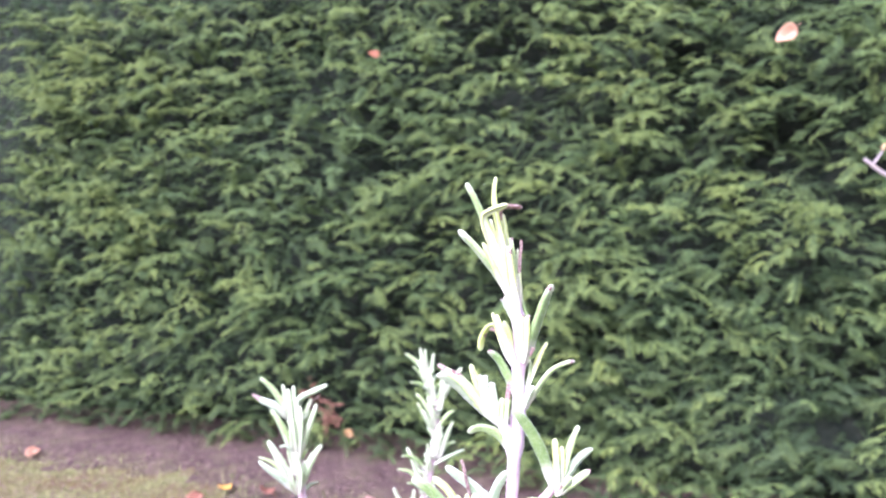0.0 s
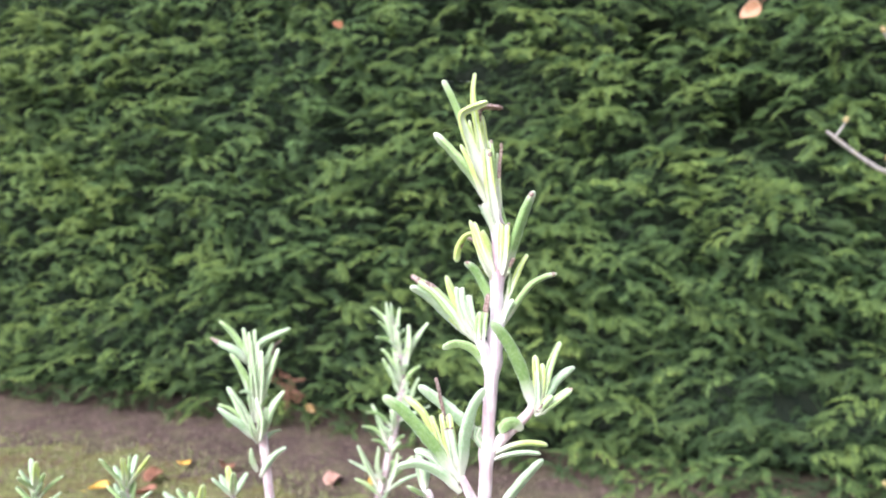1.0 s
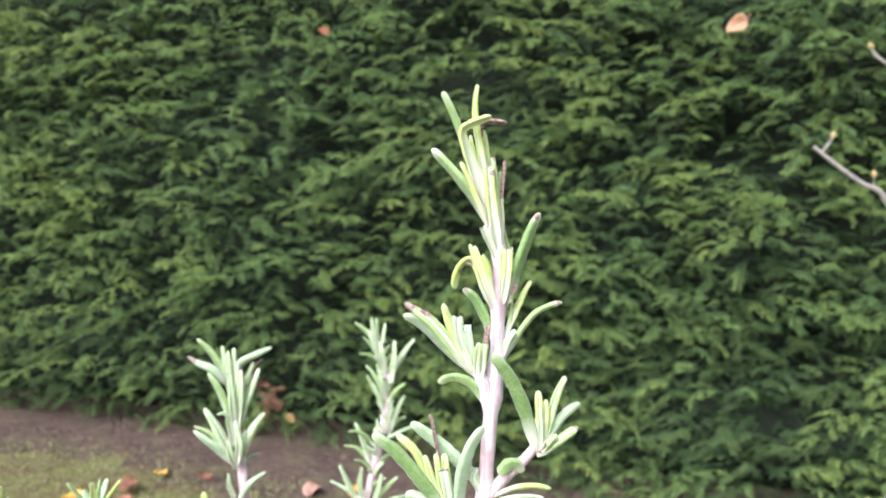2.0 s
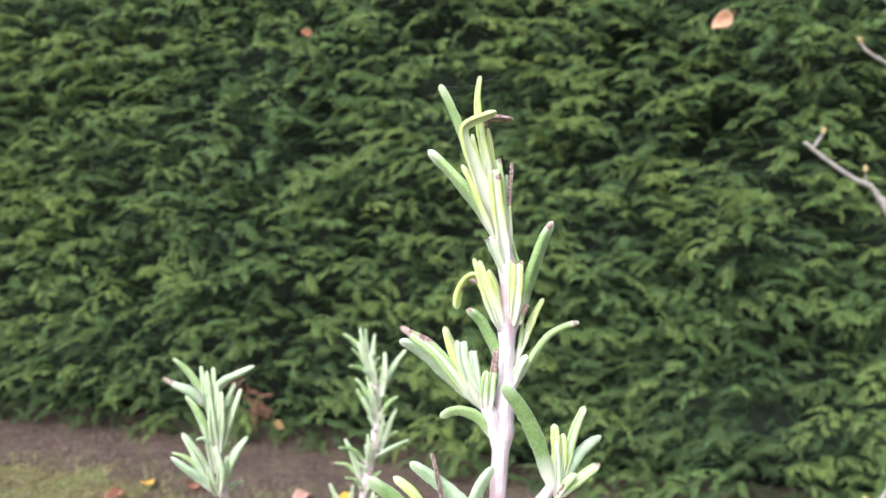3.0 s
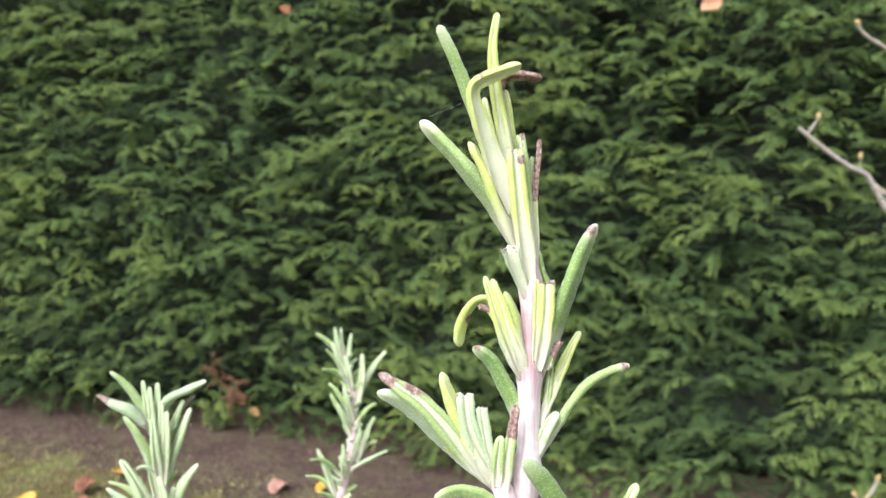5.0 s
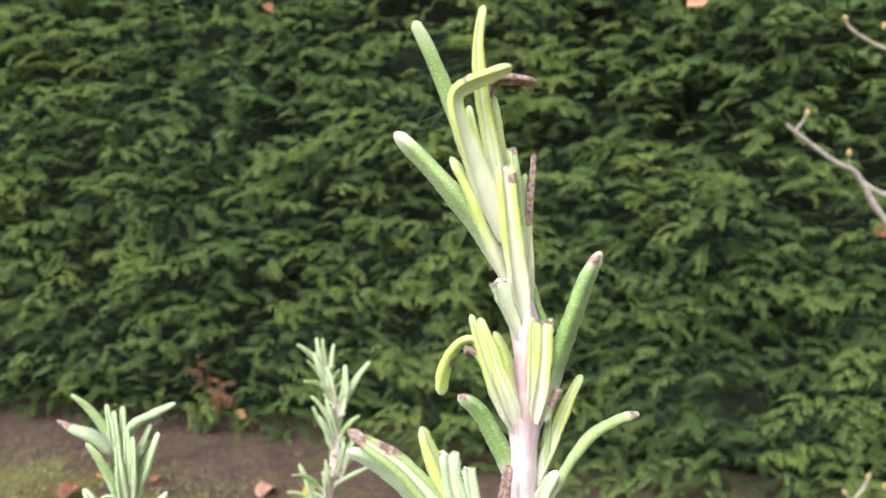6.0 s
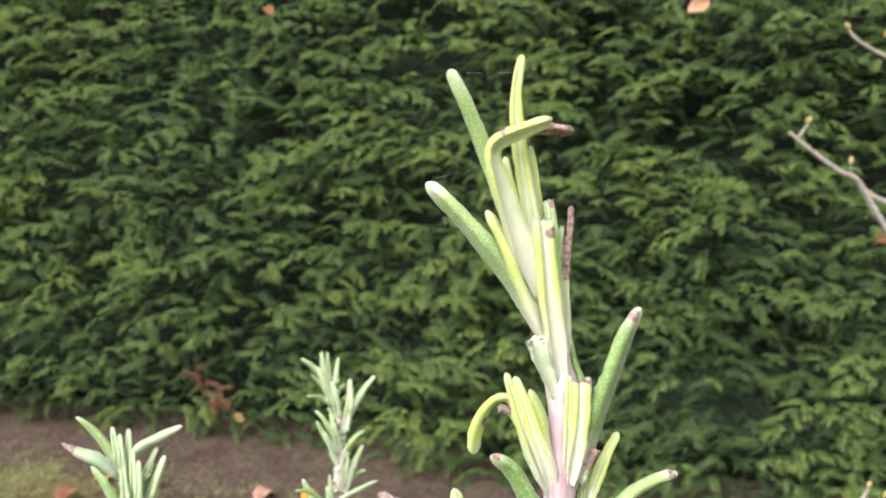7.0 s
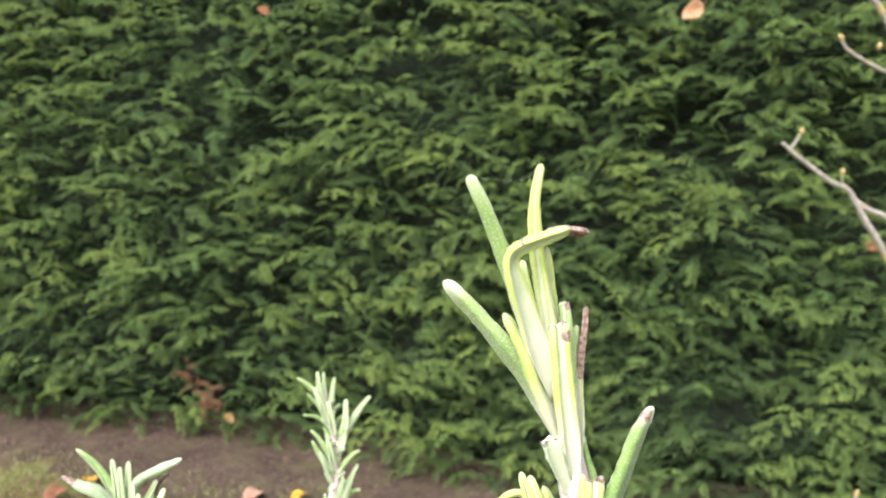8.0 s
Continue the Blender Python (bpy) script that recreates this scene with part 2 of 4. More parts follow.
tagged(ground_sheet(), "mossy autumn lawn thinning to bare earth", "lawn", kind="structure")


def bed_width(s):
    """The bare strip widens along the hedge."""
    k = min(1.0, max(0.0, (s + 0.9) / 1.2))
    return 0.40 + 0.14 * k * k * (3 - 2 * k)


def soil_strip():
    """Bare bed along the foot of the hedge, its edge against the lawn uneven."""
    verts, faces = [], []
    cols, rows = 280, 14
    for i in range(cols + 1):
        s = -3.4 + 6.6 * i / cols
        edge = bed_width(s) + 0.09 * noise.noise(Vector((s * 1.7, 0, 5))) + 0.10 * noise.noise(Vector((s * 7, 0, 9))) + 0.07 * noise.noise(Vector((s * 23, 0, 15)))
        for j in range(rows + 1):
            k = j / rows
            p = FOOT + ALONG * s + FACE * (edge - k * (edge + 0.75))
            z = ground_height(p.x, p.y) + 0.022 * min(1, k * 5) - 0.006 + 0.008 * noise.noise(p * 9)
            verts.append((p.x, p.y, z))
    for i in range(cols):
        for j in range(rows):
            a = i * (rows + 1) + j
            faces.append((a, a + rows + 1, a + rows + 2, a + 1))
    return part("soil_bed", raw_mesh("soil_bed", verts, faces), soil_mat)


tagged(soil_strip(), "bare brown soil strip along the hedge foot", "soil", kind="structure")


def scatter_bits(name, count, place, make, mat, label, category):
    verts, faces, tones = [], [], []
    for i in range(count):
        v, f = make(place())
        off = len(verts)
        verts += v
        faces += [tuple(k + off for k in face) for face in f]
        tones += [random.random()] * len(v)
    ob = part(name, raw_mesh(name, verts, faces, False, {"tone": tones}), mat)
    return tagged(ob, label, category, kind="stuff")


def lawn_place():
    s = random.uniform(-2.6, 1.6)
    d = bed_width(s) * (1.05 - 0.75 * random.random() ** 2.2) + (1.1 * random.random() ** 0.9 if random.random() < 0.72 else 0.12 * random.random())
    p = FOOT + ALONG * s + FACE * d
    p.z = ground_height(p.x, p.y) + (0.008 if d < bed_width(s) else -0.003)
    return p


def grass_blade(p):
    a, h = random.uniform(0, 6.28), random.uniform(0.006, 0.017)
    w, lean = 0.0013, random.uniform(0.4, 1.6) * h
    d, s = Vector((math.cos(a), math.sin(a), 0)), Vector((-math.sin(a), math.cos(a), 0))
    m, t = p + d * lean * 0.35 + Vector((0, 0, h * 0.65)), p + d * lean + Vector((0, 0, h))
    return [p - s * w, p + s * w, m + s * w * 0.8, m - s * w * 0.8, t], [(0, 1, 2, 3), (3, 2, 4)]


def litter_place():
    s, d = random.uniform(-2.8, 1.6), random.uniform(-0.2, 0.7)
    p = FOOT + ALONG * s + FACE * d
    p.z = ground_height(p.x, p.y) + 0.016 + 0.004 * random.random()
    return p


def crumb(p):
    a, l, w = random.uniform(0, 6.28), random.uniform(0.004, 0.012), random.uniform(0.001, 0.003)
    d, s = Vector((math.cos(a), math.sin(a), random.uniform(-0.2, 0.3))), Vector((-math.sin(a), math.cos(a), 0))
    u = Vector((0, 0, w * 0.8))
    return [p - d * l, p + d * l, p - s * w, p + s * w, p + u], [(0, 2, 4), (2, 1, 4), (1, 3, 4), (3, 0, 4), (0, 3, 1, 2)]


scatter_bits("grass", 19000, lawn_place, grass_blade, blade_mat, "short mossy autumn grass in the lawn", "grass")
scatter_bits("needle_litter", 11000, litter_place, crumb, litter_mat, "brown needle litter lying on bare soil", "litter")


# ---- the hedge ----
def spray_arrays(seed, toothed=True):
    """One flat frond of scale leaves, plainer where it sits deep in the hedge: an arching axis, its side twigs tapering to points and toothed, hanging to both sides like a roof."""
    rng = random.Random(seed)
    verts, faces, tip_tone = [], [], []
    length = rng.uniform(0.095, 0.155)
    sway = rng.uniform(-3.0, 3.0)

    def hang(x, y, z):
        return (x + sway * y * y, y, z + 0.58 * y - 6.6 * y * y - 0.34 * abs(x) - 12.0 * x * x)

    def lance(a, c, w, g0, g1, wide=0.3):
        """A pointed, ridged strip."""
        a, c = Vector(a), Vector(c)
        d = c - a
        side = Vector((-d.y, d.x, 0)).normalized() * w
        k = len(verts)
        m = a + d * wide
        g = g0 + (g1 - g0) * wide
        for q, v in ((a, g0), (m - side, g), (m + Vector((0, 0, 0.55 * w)), g), (m + side, g), (c, g1)):
            verts.append(hang(*q))
            tip_tone.append(v)
        faces.extend([(k, k + 1, k + 2), (k, k + 2, k + 3), (k + 1, k + 4, k + 2), (k + 2, k + 4, k + 3)])

    def tooth(a, c, w, g0, g1):
        a, c = Vector(a), Vector(c)
        d = c - a
        side = Vector((-d.y, d.x, 0)).normalized() * w
        k = len(verts)
        for q, v in ((a - side, g0), (a + side, g0), (c, g1), (a + d * 0.4 + Vector((0, 0, 0.7 * w)), 0.5 * (g0 + g1))):
            verts.append(hang(*q))
            tip_tone.append(v)
        faces.extend([(k, k + 2, k + 3), (k + 3, k + 2, k + 1)])

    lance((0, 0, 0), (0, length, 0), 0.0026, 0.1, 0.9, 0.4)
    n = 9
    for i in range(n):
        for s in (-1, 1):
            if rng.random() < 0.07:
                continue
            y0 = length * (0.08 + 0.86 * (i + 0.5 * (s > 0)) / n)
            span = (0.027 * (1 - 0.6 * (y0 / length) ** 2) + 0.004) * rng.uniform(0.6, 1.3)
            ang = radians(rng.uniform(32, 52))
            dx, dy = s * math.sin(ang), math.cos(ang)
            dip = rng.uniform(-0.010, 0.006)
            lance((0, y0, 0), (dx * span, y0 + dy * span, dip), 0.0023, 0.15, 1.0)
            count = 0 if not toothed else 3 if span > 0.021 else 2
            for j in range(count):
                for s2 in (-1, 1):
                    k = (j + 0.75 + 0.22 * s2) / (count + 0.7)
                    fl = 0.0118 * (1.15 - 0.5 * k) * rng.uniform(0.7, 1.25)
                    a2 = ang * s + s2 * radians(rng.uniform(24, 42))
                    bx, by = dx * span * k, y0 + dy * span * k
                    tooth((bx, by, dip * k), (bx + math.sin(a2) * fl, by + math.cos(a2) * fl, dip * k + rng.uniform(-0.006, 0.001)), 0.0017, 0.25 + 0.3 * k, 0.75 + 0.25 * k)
    return np.array(verts), np.array(faces), np.array(tip_tone)


SPRAYS = [spray_arrays(40 + i) for i in range(8)]
INNER_SPRAYS = [spray_arrays(60 + i, False) for i in range(8)]
SPRAY_MESHES = [raw_mesh("spray", v, [tuple(int(k) for k in f) for f in fc], False, {"tip_tone": g}) for v, fc, g in SPRAYS]


# shaded hollows between the fronds: way along the hedge, height, radius
HOLLOWS = (
    (-0.24, 1.35, 0.047), (-0.27, 1.12, 0.061), (-0.28, 0.95, 0.053), (-0.70, 1.42, 0.054), (-1.17, 1.17, 0.052), (-0.67, 0.75, 0.041),
    (0.15, 1.15, 0.044), (0.23, 1.29, 0.058), (0.96, 0.96, 0.060), (1.27, 0.69, 0.064), (1.20, 0.42, 0.054), (1.12, 0.27, 0.060),
    (0.96, 0.37, 0.047), (0.66, 0.45, 0.043), (0.11, 0.37, 0.043), (-0.25, 0.49, 0.042), (-1.38, 0.39, 0.059), (0.04, 0.68, 0.044),
    (0.85, 0.51, 0.036), (0.81, 0.39, 0.036), (0.69, 1.26, 0.036), (0.48, 0.61, 0.038),
)


def hollow(s, z):
    """How deep a place lies within one of the hollows, 0 to 1."""
    return max(math.exp(-(((s - a) / (1.25 * r)) ** 2) - ((z - h) / r) ** 2) for a, h, r in HOLLOWS)


def bulge(s, z):
    """How far the clipped face stands proud of its plane."""
    k = min(1.0, max(0.0, (s + 0.15) / 0.6))
    skirt = 0.27 * k * k * (3 - 2 * k) * max(0.0, 1 - z / 0.55) ** 1.5
    return skirt - 0.18 * (z - 0.6) - 0.11 * hollow(s, z) + min(1.0, 0.3 + 3 * z) * 0.06 * noise.noise(Vector((s * 2.2, z * 2.6, 1.0))) + min(1.0, 0.3 + 3 * z) * 0.10 * noise.noise(Vector((s * 5.5, z * 8.0, 7.0)))


def spray_pose(s, z, depth, rng, face=FACE, along=ALONG, origin=FOOT):
    drift = noise.noise(Vector((s * 1.6, z * 1.6, 20.0)))
    axis = (face * rng.uniform(0.1, 0.75) + along * (1.0 * drift + rng.uniform(-1.1, 1.1)) + Vector((0, 0, rng.uniform(-0.35, 0.6)))).normalized()
    flat = (Vector((0, 0, 1)) * rng.uniform(0.7, 1.0) + face * (rng.uniform(0.0, 0.45) + 0.15 * z) + along * rng.uniform(-0.6, 0.6)).normalized()
    x = axis.cross(flat).normalized()
    flat = x.cross(axis)
    size = rng.uniform(0.55, 0.90)
    tuck = min(1.0, z / 0.25)
    p = origin + along * s + face * (bulge(s, z) - depth - 0.06 - 0.02 * (1 - tuck)) + Vector((0, 0, z))
    m = Matrix((x, axis, flat)).transposed().to_4x4()
    return Matrix.Translation(p) @ m @ Matrix.Scale(size, 4)


def joined_sprays(poses, tones, depth_tone, name):
    """Many fronds in one mesh; new growth and painted shade together set how bright each one's tips are."""
    rng = random.Random(3)
    vs, fs, gs, ts, off = [], [], [], [], 0
    for m, tone, young in zip(poses, tones, depth_tone):
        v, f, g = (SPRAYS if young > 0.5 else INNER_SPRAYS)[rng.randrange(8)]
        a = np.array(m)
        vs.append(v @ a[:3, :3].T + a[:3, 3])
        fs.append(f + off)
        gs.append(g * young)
        ts.append(np.full(len(v), tone))
        off += len(v)
    vs, fs = np.concatenate(vs), np.concatenate(fs)
    me = bpy.data.meshes.new(name)
    me.vertices.add(len(vs))
    me.vertices.foreach_set("co", vs.astype(np.float32).ravel())
    me.loops.add(fs.size)
    me.loops.foreach_set("vertex_index", fs.astype(np.int32).ravel())
    me.polygons.add(len(fs))
    me.polygons.foreach_set("loop_start", np.arange(0, fs.size, 3, dtype=np.int32))
    me.update(calc_edges=True)
    for key, values in (("tip_tone", np.concatenate(gs)), ("tone", np.concatenate(ts))):
        a = me.attributes.new(key, "FLOAT", "POINT")
        a.data.foreach_set("value", values.astype(np.float32))
    return me


def conifer_hedge():
    hedge = tagged(new("conifer_hedge"), "tall clipped conifer hedge with dense green scale-leaf sprays", "hedge")
    hedge.empty_display_size = 0.2
    hedge.location = FOOT
    back = Matrix.Translation(-FOOT)
    rng = random.Random(11)
    # inner mass of wood and twigs, its near-black colour painting in their shade
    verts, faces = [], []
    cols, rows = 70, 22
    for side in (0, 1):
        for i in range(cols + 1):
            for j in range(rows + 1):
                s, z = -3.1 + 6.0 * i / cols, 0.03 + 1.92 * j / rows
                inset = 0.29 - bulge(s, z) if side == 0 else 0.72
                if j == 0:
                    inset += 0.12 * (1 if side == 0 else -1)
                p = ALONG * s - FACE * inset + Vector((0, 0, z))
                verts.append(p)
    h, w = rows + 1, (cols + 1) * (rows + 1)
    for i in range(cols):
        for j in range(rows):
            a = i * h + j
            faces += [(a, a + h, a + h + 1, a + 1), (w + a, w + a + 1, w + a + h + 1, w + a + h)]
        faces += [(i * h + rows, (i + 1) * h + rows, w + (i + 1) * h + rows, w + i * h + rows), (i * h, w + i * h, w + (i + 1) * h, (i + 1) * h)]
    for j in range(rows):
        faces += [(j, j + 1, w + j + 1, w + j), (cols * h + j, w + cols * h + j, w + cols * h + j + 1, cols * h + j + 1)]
    part("dark_core", raw_mesh("dark_core", verts, faces), core_mat, hedge, "inner mass of the hedge, near-black with painted-in shade")
    # trunks at the foot
    for i in range(9):
        s = -2.8 + 0.68 * i
        line = smooth_line([ALONG * s - FACE * 0.42 - Vector((0, 0, 0.06)), ALONG * (s + 0.01) - FACE * 0.44 + Vector((0, 0, 0.12)), ALONG * (s - 0.01) - FACE * 0.43 + Vector((0, 0, 0.3))], 4)
        part("trunk", tube("trunk", line, [0.035 - 0.0008 * k for k in range(len(line))], 8, 0.2), bark_mat, hedge)
    poses, tones, depth_tone = [], [], []

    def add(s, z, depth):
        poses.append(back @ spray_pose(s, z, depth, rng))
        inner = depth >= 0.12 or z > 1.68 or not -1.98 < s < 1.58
        # deeper fronds get duller tips: sparser new growth, plus shade painted by depth
        depth_tone.append(0.45 if inner else 1.0 if depth < 0.06 else 0.66)
        tones.append(min(1, max(0, 0.5 + 0.5 * noise.noise(Vector((s * 1.1, z * 1.1, 3))) + rng.uniform(-0.3, 0.3))))

    # boughs that arch out of the face, each with fronds to both sides and one at its end
    count = 0
    while count < 310:
        s, z = rng.uniform(-2.15, 1.7), rng.uniform(0.03, 1.78)
        if hollow(s, z) > 0.3 or (s < 0.35 and z < 0.15):
            continue
        count += 1
        drift = noise.noise(Vector((s * 1.6, z * 1.6, 20.0)))
        reach = rng.uniform(0.14, 0.28)
        axis = (FACE * rng.uniform(0.2, 0.7) + ALONG * (0.7 * drift + rng.uniform(-1.0, 1.0)) + Vector((0, 0, rng.uniform(0.0, 0.5)))).normalized()
        tone = min(1, max(0, 0.5 + 0.5 * noise.noise(Vector((s * 1.1, z * 1.1, 3))) + rng.uniform(-0.3, 0.3)))
        start = ALONG * s + FACE * (bulge(s, z) - 0.10) + Vector((0, 0, z))
        for k in range(8):
            q = min(1.0, (k + 0.6) / 7.4)
            at = start + axis * (reach * q) - Vector((0, 0, 0.3 * reach * q * q))
            ahead = (axis - Vector((0, 0, 0.5 * q))).normalized()
            flat = (Vector((0, 0, 1)) + FACE * rng.uniform(0.0, 0.35)).normalized()
            side = ahead.cross(flat).normalized()
            lean = 0.0 if k == 7 else (1 if k % 2 else -1) * rng.uniform(0.55, 1.1)
            d = (ahead + side * lean + Vector((0, 0, rng.uniform(-0.15, 0.15)))).normalized()
            x = d.cross(flat).normalized()
            m = Matrix((x, d, x.cross(d))).transposed().to_4x4()
            poses.append(Matrix.Translation(at) @ m @ Matrix.Scale(rng.uniform(0.45, 0.75) * (1.05 - 0.25 * q), 4))
            depth_tone.append(1.0)
            tones.append(min(1, max(0, tone + rng.uniform(-0.12, 0.12))))
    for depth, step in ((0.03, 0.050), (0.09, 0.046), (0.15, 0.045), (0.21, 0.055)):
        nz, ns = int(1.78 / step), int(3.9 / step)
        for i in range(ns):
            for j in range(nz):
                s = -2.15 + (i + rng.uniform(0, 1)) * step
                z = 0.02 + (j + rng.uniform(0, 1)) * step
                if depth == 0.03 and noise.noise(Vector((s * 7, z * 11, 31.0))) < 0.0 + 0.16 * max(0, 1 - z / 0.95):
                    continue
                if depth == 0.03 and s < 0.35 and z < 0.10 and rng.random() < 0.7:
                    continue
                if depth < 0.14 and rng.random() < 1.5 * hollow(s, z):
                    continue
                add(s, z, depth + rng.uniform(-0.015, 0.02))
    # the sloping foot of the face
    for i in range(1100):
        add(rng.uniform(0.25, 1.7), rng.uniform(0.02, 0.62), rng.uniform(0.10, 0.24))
    # the parts of the face that lie further off, the top and the back
    for i in range(260):
        add(rng.uniform(-2.2, 1.8), rng.uniform(1.8, 1.97), rng.uniform(0, 0.05))
    for i in range(1500):
        s = rng.choice((rng.uniform(-3.15, -2.1), rng.uniform(1.7, 2.95)))
        poses.append(back @ spray_pose(s, rng.uniform(0.04, 1.95), rng.uniform(0, 0.12), rng))
        tones.append(rng.random())
    for i in range(800):
        m = spray_pose(rng.uniform(-3.1, 2.9), 1.95, 0.1 + rng.uniform(0, 0.6), rng)
        poses.append(back @ m)
        tones.append(rng.random())
    for i in range(900):
        m = spray_pose(rng.uniform(-2.9, 3.1), rng.uniform(0.1, 1.9), 0.0, rng, -FACE, -ALONG, FOOT - FACE * 0.78)
        poses.append(back @ m)
        tones.append(rng.random())
    # both ends
    for i in range(700):
        way, at = rng.choice(((ALONG, 2.9), (-ALONG, 3.1)))
        m = spray_pose(rng.uniform(-0.7, -0.1), rng.uniform(0.05, 1.9), 0.0, rng, way, FACE, FOOT + way * (at + 0.05))
        poses.append(back @ m)
        tones.append(rng.random())
    depth_tone += [0.5] * (len(poses) - len(depth_tone))
    part("foliage", joined_sprays(poses, tones, depth_tone, "foliage"), hedge_green, hedge)["kind"] = "stuff"
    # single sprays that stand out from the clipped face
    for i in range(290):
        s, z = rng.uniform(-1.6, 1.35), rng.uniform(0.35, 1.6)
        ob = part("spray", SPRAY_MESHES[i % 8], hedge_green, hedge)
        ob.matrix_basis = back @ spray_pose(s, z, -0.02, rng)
    # a withered patch low down
    for i in range(24):
        k = rng.random()
        s, z = -0.46 + 0.10 * k + rng.gauss(0, 0.025), 0.26 - 0.12 * k + rng.gauss(0, 0.02)
        me = SPRAY_MESHES[i % 8].copy()
        me.materials.clear()
        ob = part("withered_spray", me, hedge_brown, hedge, "withered rust-brown spray")
        ob.matrix_basis = back @ spray_pose(s, z, -0.06, rng) @ Matrix.Scale(0.56, 4)
    return hedge


conifer_hedge()


# ---- autumn leaves caught in the hedge and lying about ----
def fallen_leaf(mat, m, size, curl, label):
    """A dry broad leaf: blade with a fold along the midrib and a curled rim, and its stalk."""
    n, rings = 18, 5
    verts = [(0, 0, 0)]
    for r in range(1, rings + 1):
        for k in range(n):
            a = 2 * math.pi * k / n
            x, y = 0.36 * math.sin(a), 0.52 * math.cos(a)
            x *= 1 - 0.35 * max(0, math.cos(a)) ** 2 + 0.04 * math.sin(7 * a)
            q = r / rings
            z = abs(x) * q * 0.5 + curl * q * q * (0.18 * math.cos(2 * a + 1) + 0.12)
            verts.append((x * q, y * q, z))
    faces = [(0, 1 + k, 1 + (k + 1) % n) for k in range(n)]
    for r in range(rings - 1):
        for k in range(n):
            a, c = 1 + r * n + k, 1 + r * n + (k + 1) % n
            faces.append((a, a + n, c + n, c))
    leaf_ob = tagged(new("fallen_leaf"), label, "leaf", "fallen autumn leaves")
    leaf_ob.empty_display_size = 0.02
    me = raw_mesh("blade", [tuple(size * c for c in v) for v in verts], faces)
    bl = part("blade", me, mat, leaf_ob)
    thick = bl.modifiers.new("thickness", "SOLIDIFY")
    thick.thickness = 0.0006
    line = smooth_line([Vector((0, -0.45, 0.06)) * size, Vector((0.02, -0.62, 0.05)) * size, Vector((0.05, -0.8, 0.1)) * size], 3)
    part("stalk", tube("stalk", line, [0.0009] * len(line), 6), mat, leaf_ob)
    leaf_ob.matrix_basis = m
    return leaf_ob


def in_hedge(x, y, z, tilt, turn, spin):
    return pose(x, y, z, tilt, 0, turn) @ pose(0, 0, 0, 0, 0, spin)


fallen_leaf(leaf_buff, in_hedge(0.893, 2.243, 1.239, 72, -20, 130), 0.060, 1.0, "pale buff autumn leaf caught in the hedge")
fallen_leaf(leaf_orange, in_hedge(-0.202, 2.610, 1.284, 70, 0, 70), 0.034, 1.0, "small orange autumn leaf caught in the hedge")
fallen_leaf(leaf_rust, in_hedge(1.309, 2.100, 0.658, 70, -20, 80), 0.034, 1.0, "rusty brown leaf caught in the hedge")
fallen_leaf(leaf_dull, in_hedge(-0.305, 2.640, 0.125, 72, -18, 60), 0.036, 1.0, "dull yellow leaf caught low in the hedge")
LYING = (
    (leaf_yellow, -0.646, 2.460, 0.048, "yellow autumn leaf lying on bare soil"),
    (leaf_yellow, -0.822, 2.272, 0.050, "bright yellow autumn leaf on the grass"),
    (leaf_brown, -0.703, 2.355, 0.075, "curled dark brown leaf on the grass"),
    (leaf_brown, -0.690, 2.235, 0.060, "dark brown autumn leaf lying on the grass"),
    (leaf_pink, -0.208, 2.286, 0.070, "pinkish buff leaf lying on the grass"),
    (leaf_buff, -1.408, 2.873, 0.065, "tan autumn leaf lying on the soil"),
    (leaf_yellow, -0.096, 2.277, 0.050, "orange-yellow leaf lying on the grass"),
    (leaf_brown, -0.520, 2.420, 0.055, "brown autumn leaf lying on the soil"),
)
rng = random.Random(21)
for mat, x, y, size, label in LYING:
    fallen_leaf(mat, pose(x, y, ground_height(x, y) + 0.015, rng.uniform(4, 15), rng.uniform(-10, 10), rng.uniform(0, 360)), size, rng.uniform(0.4, 0.9), label)


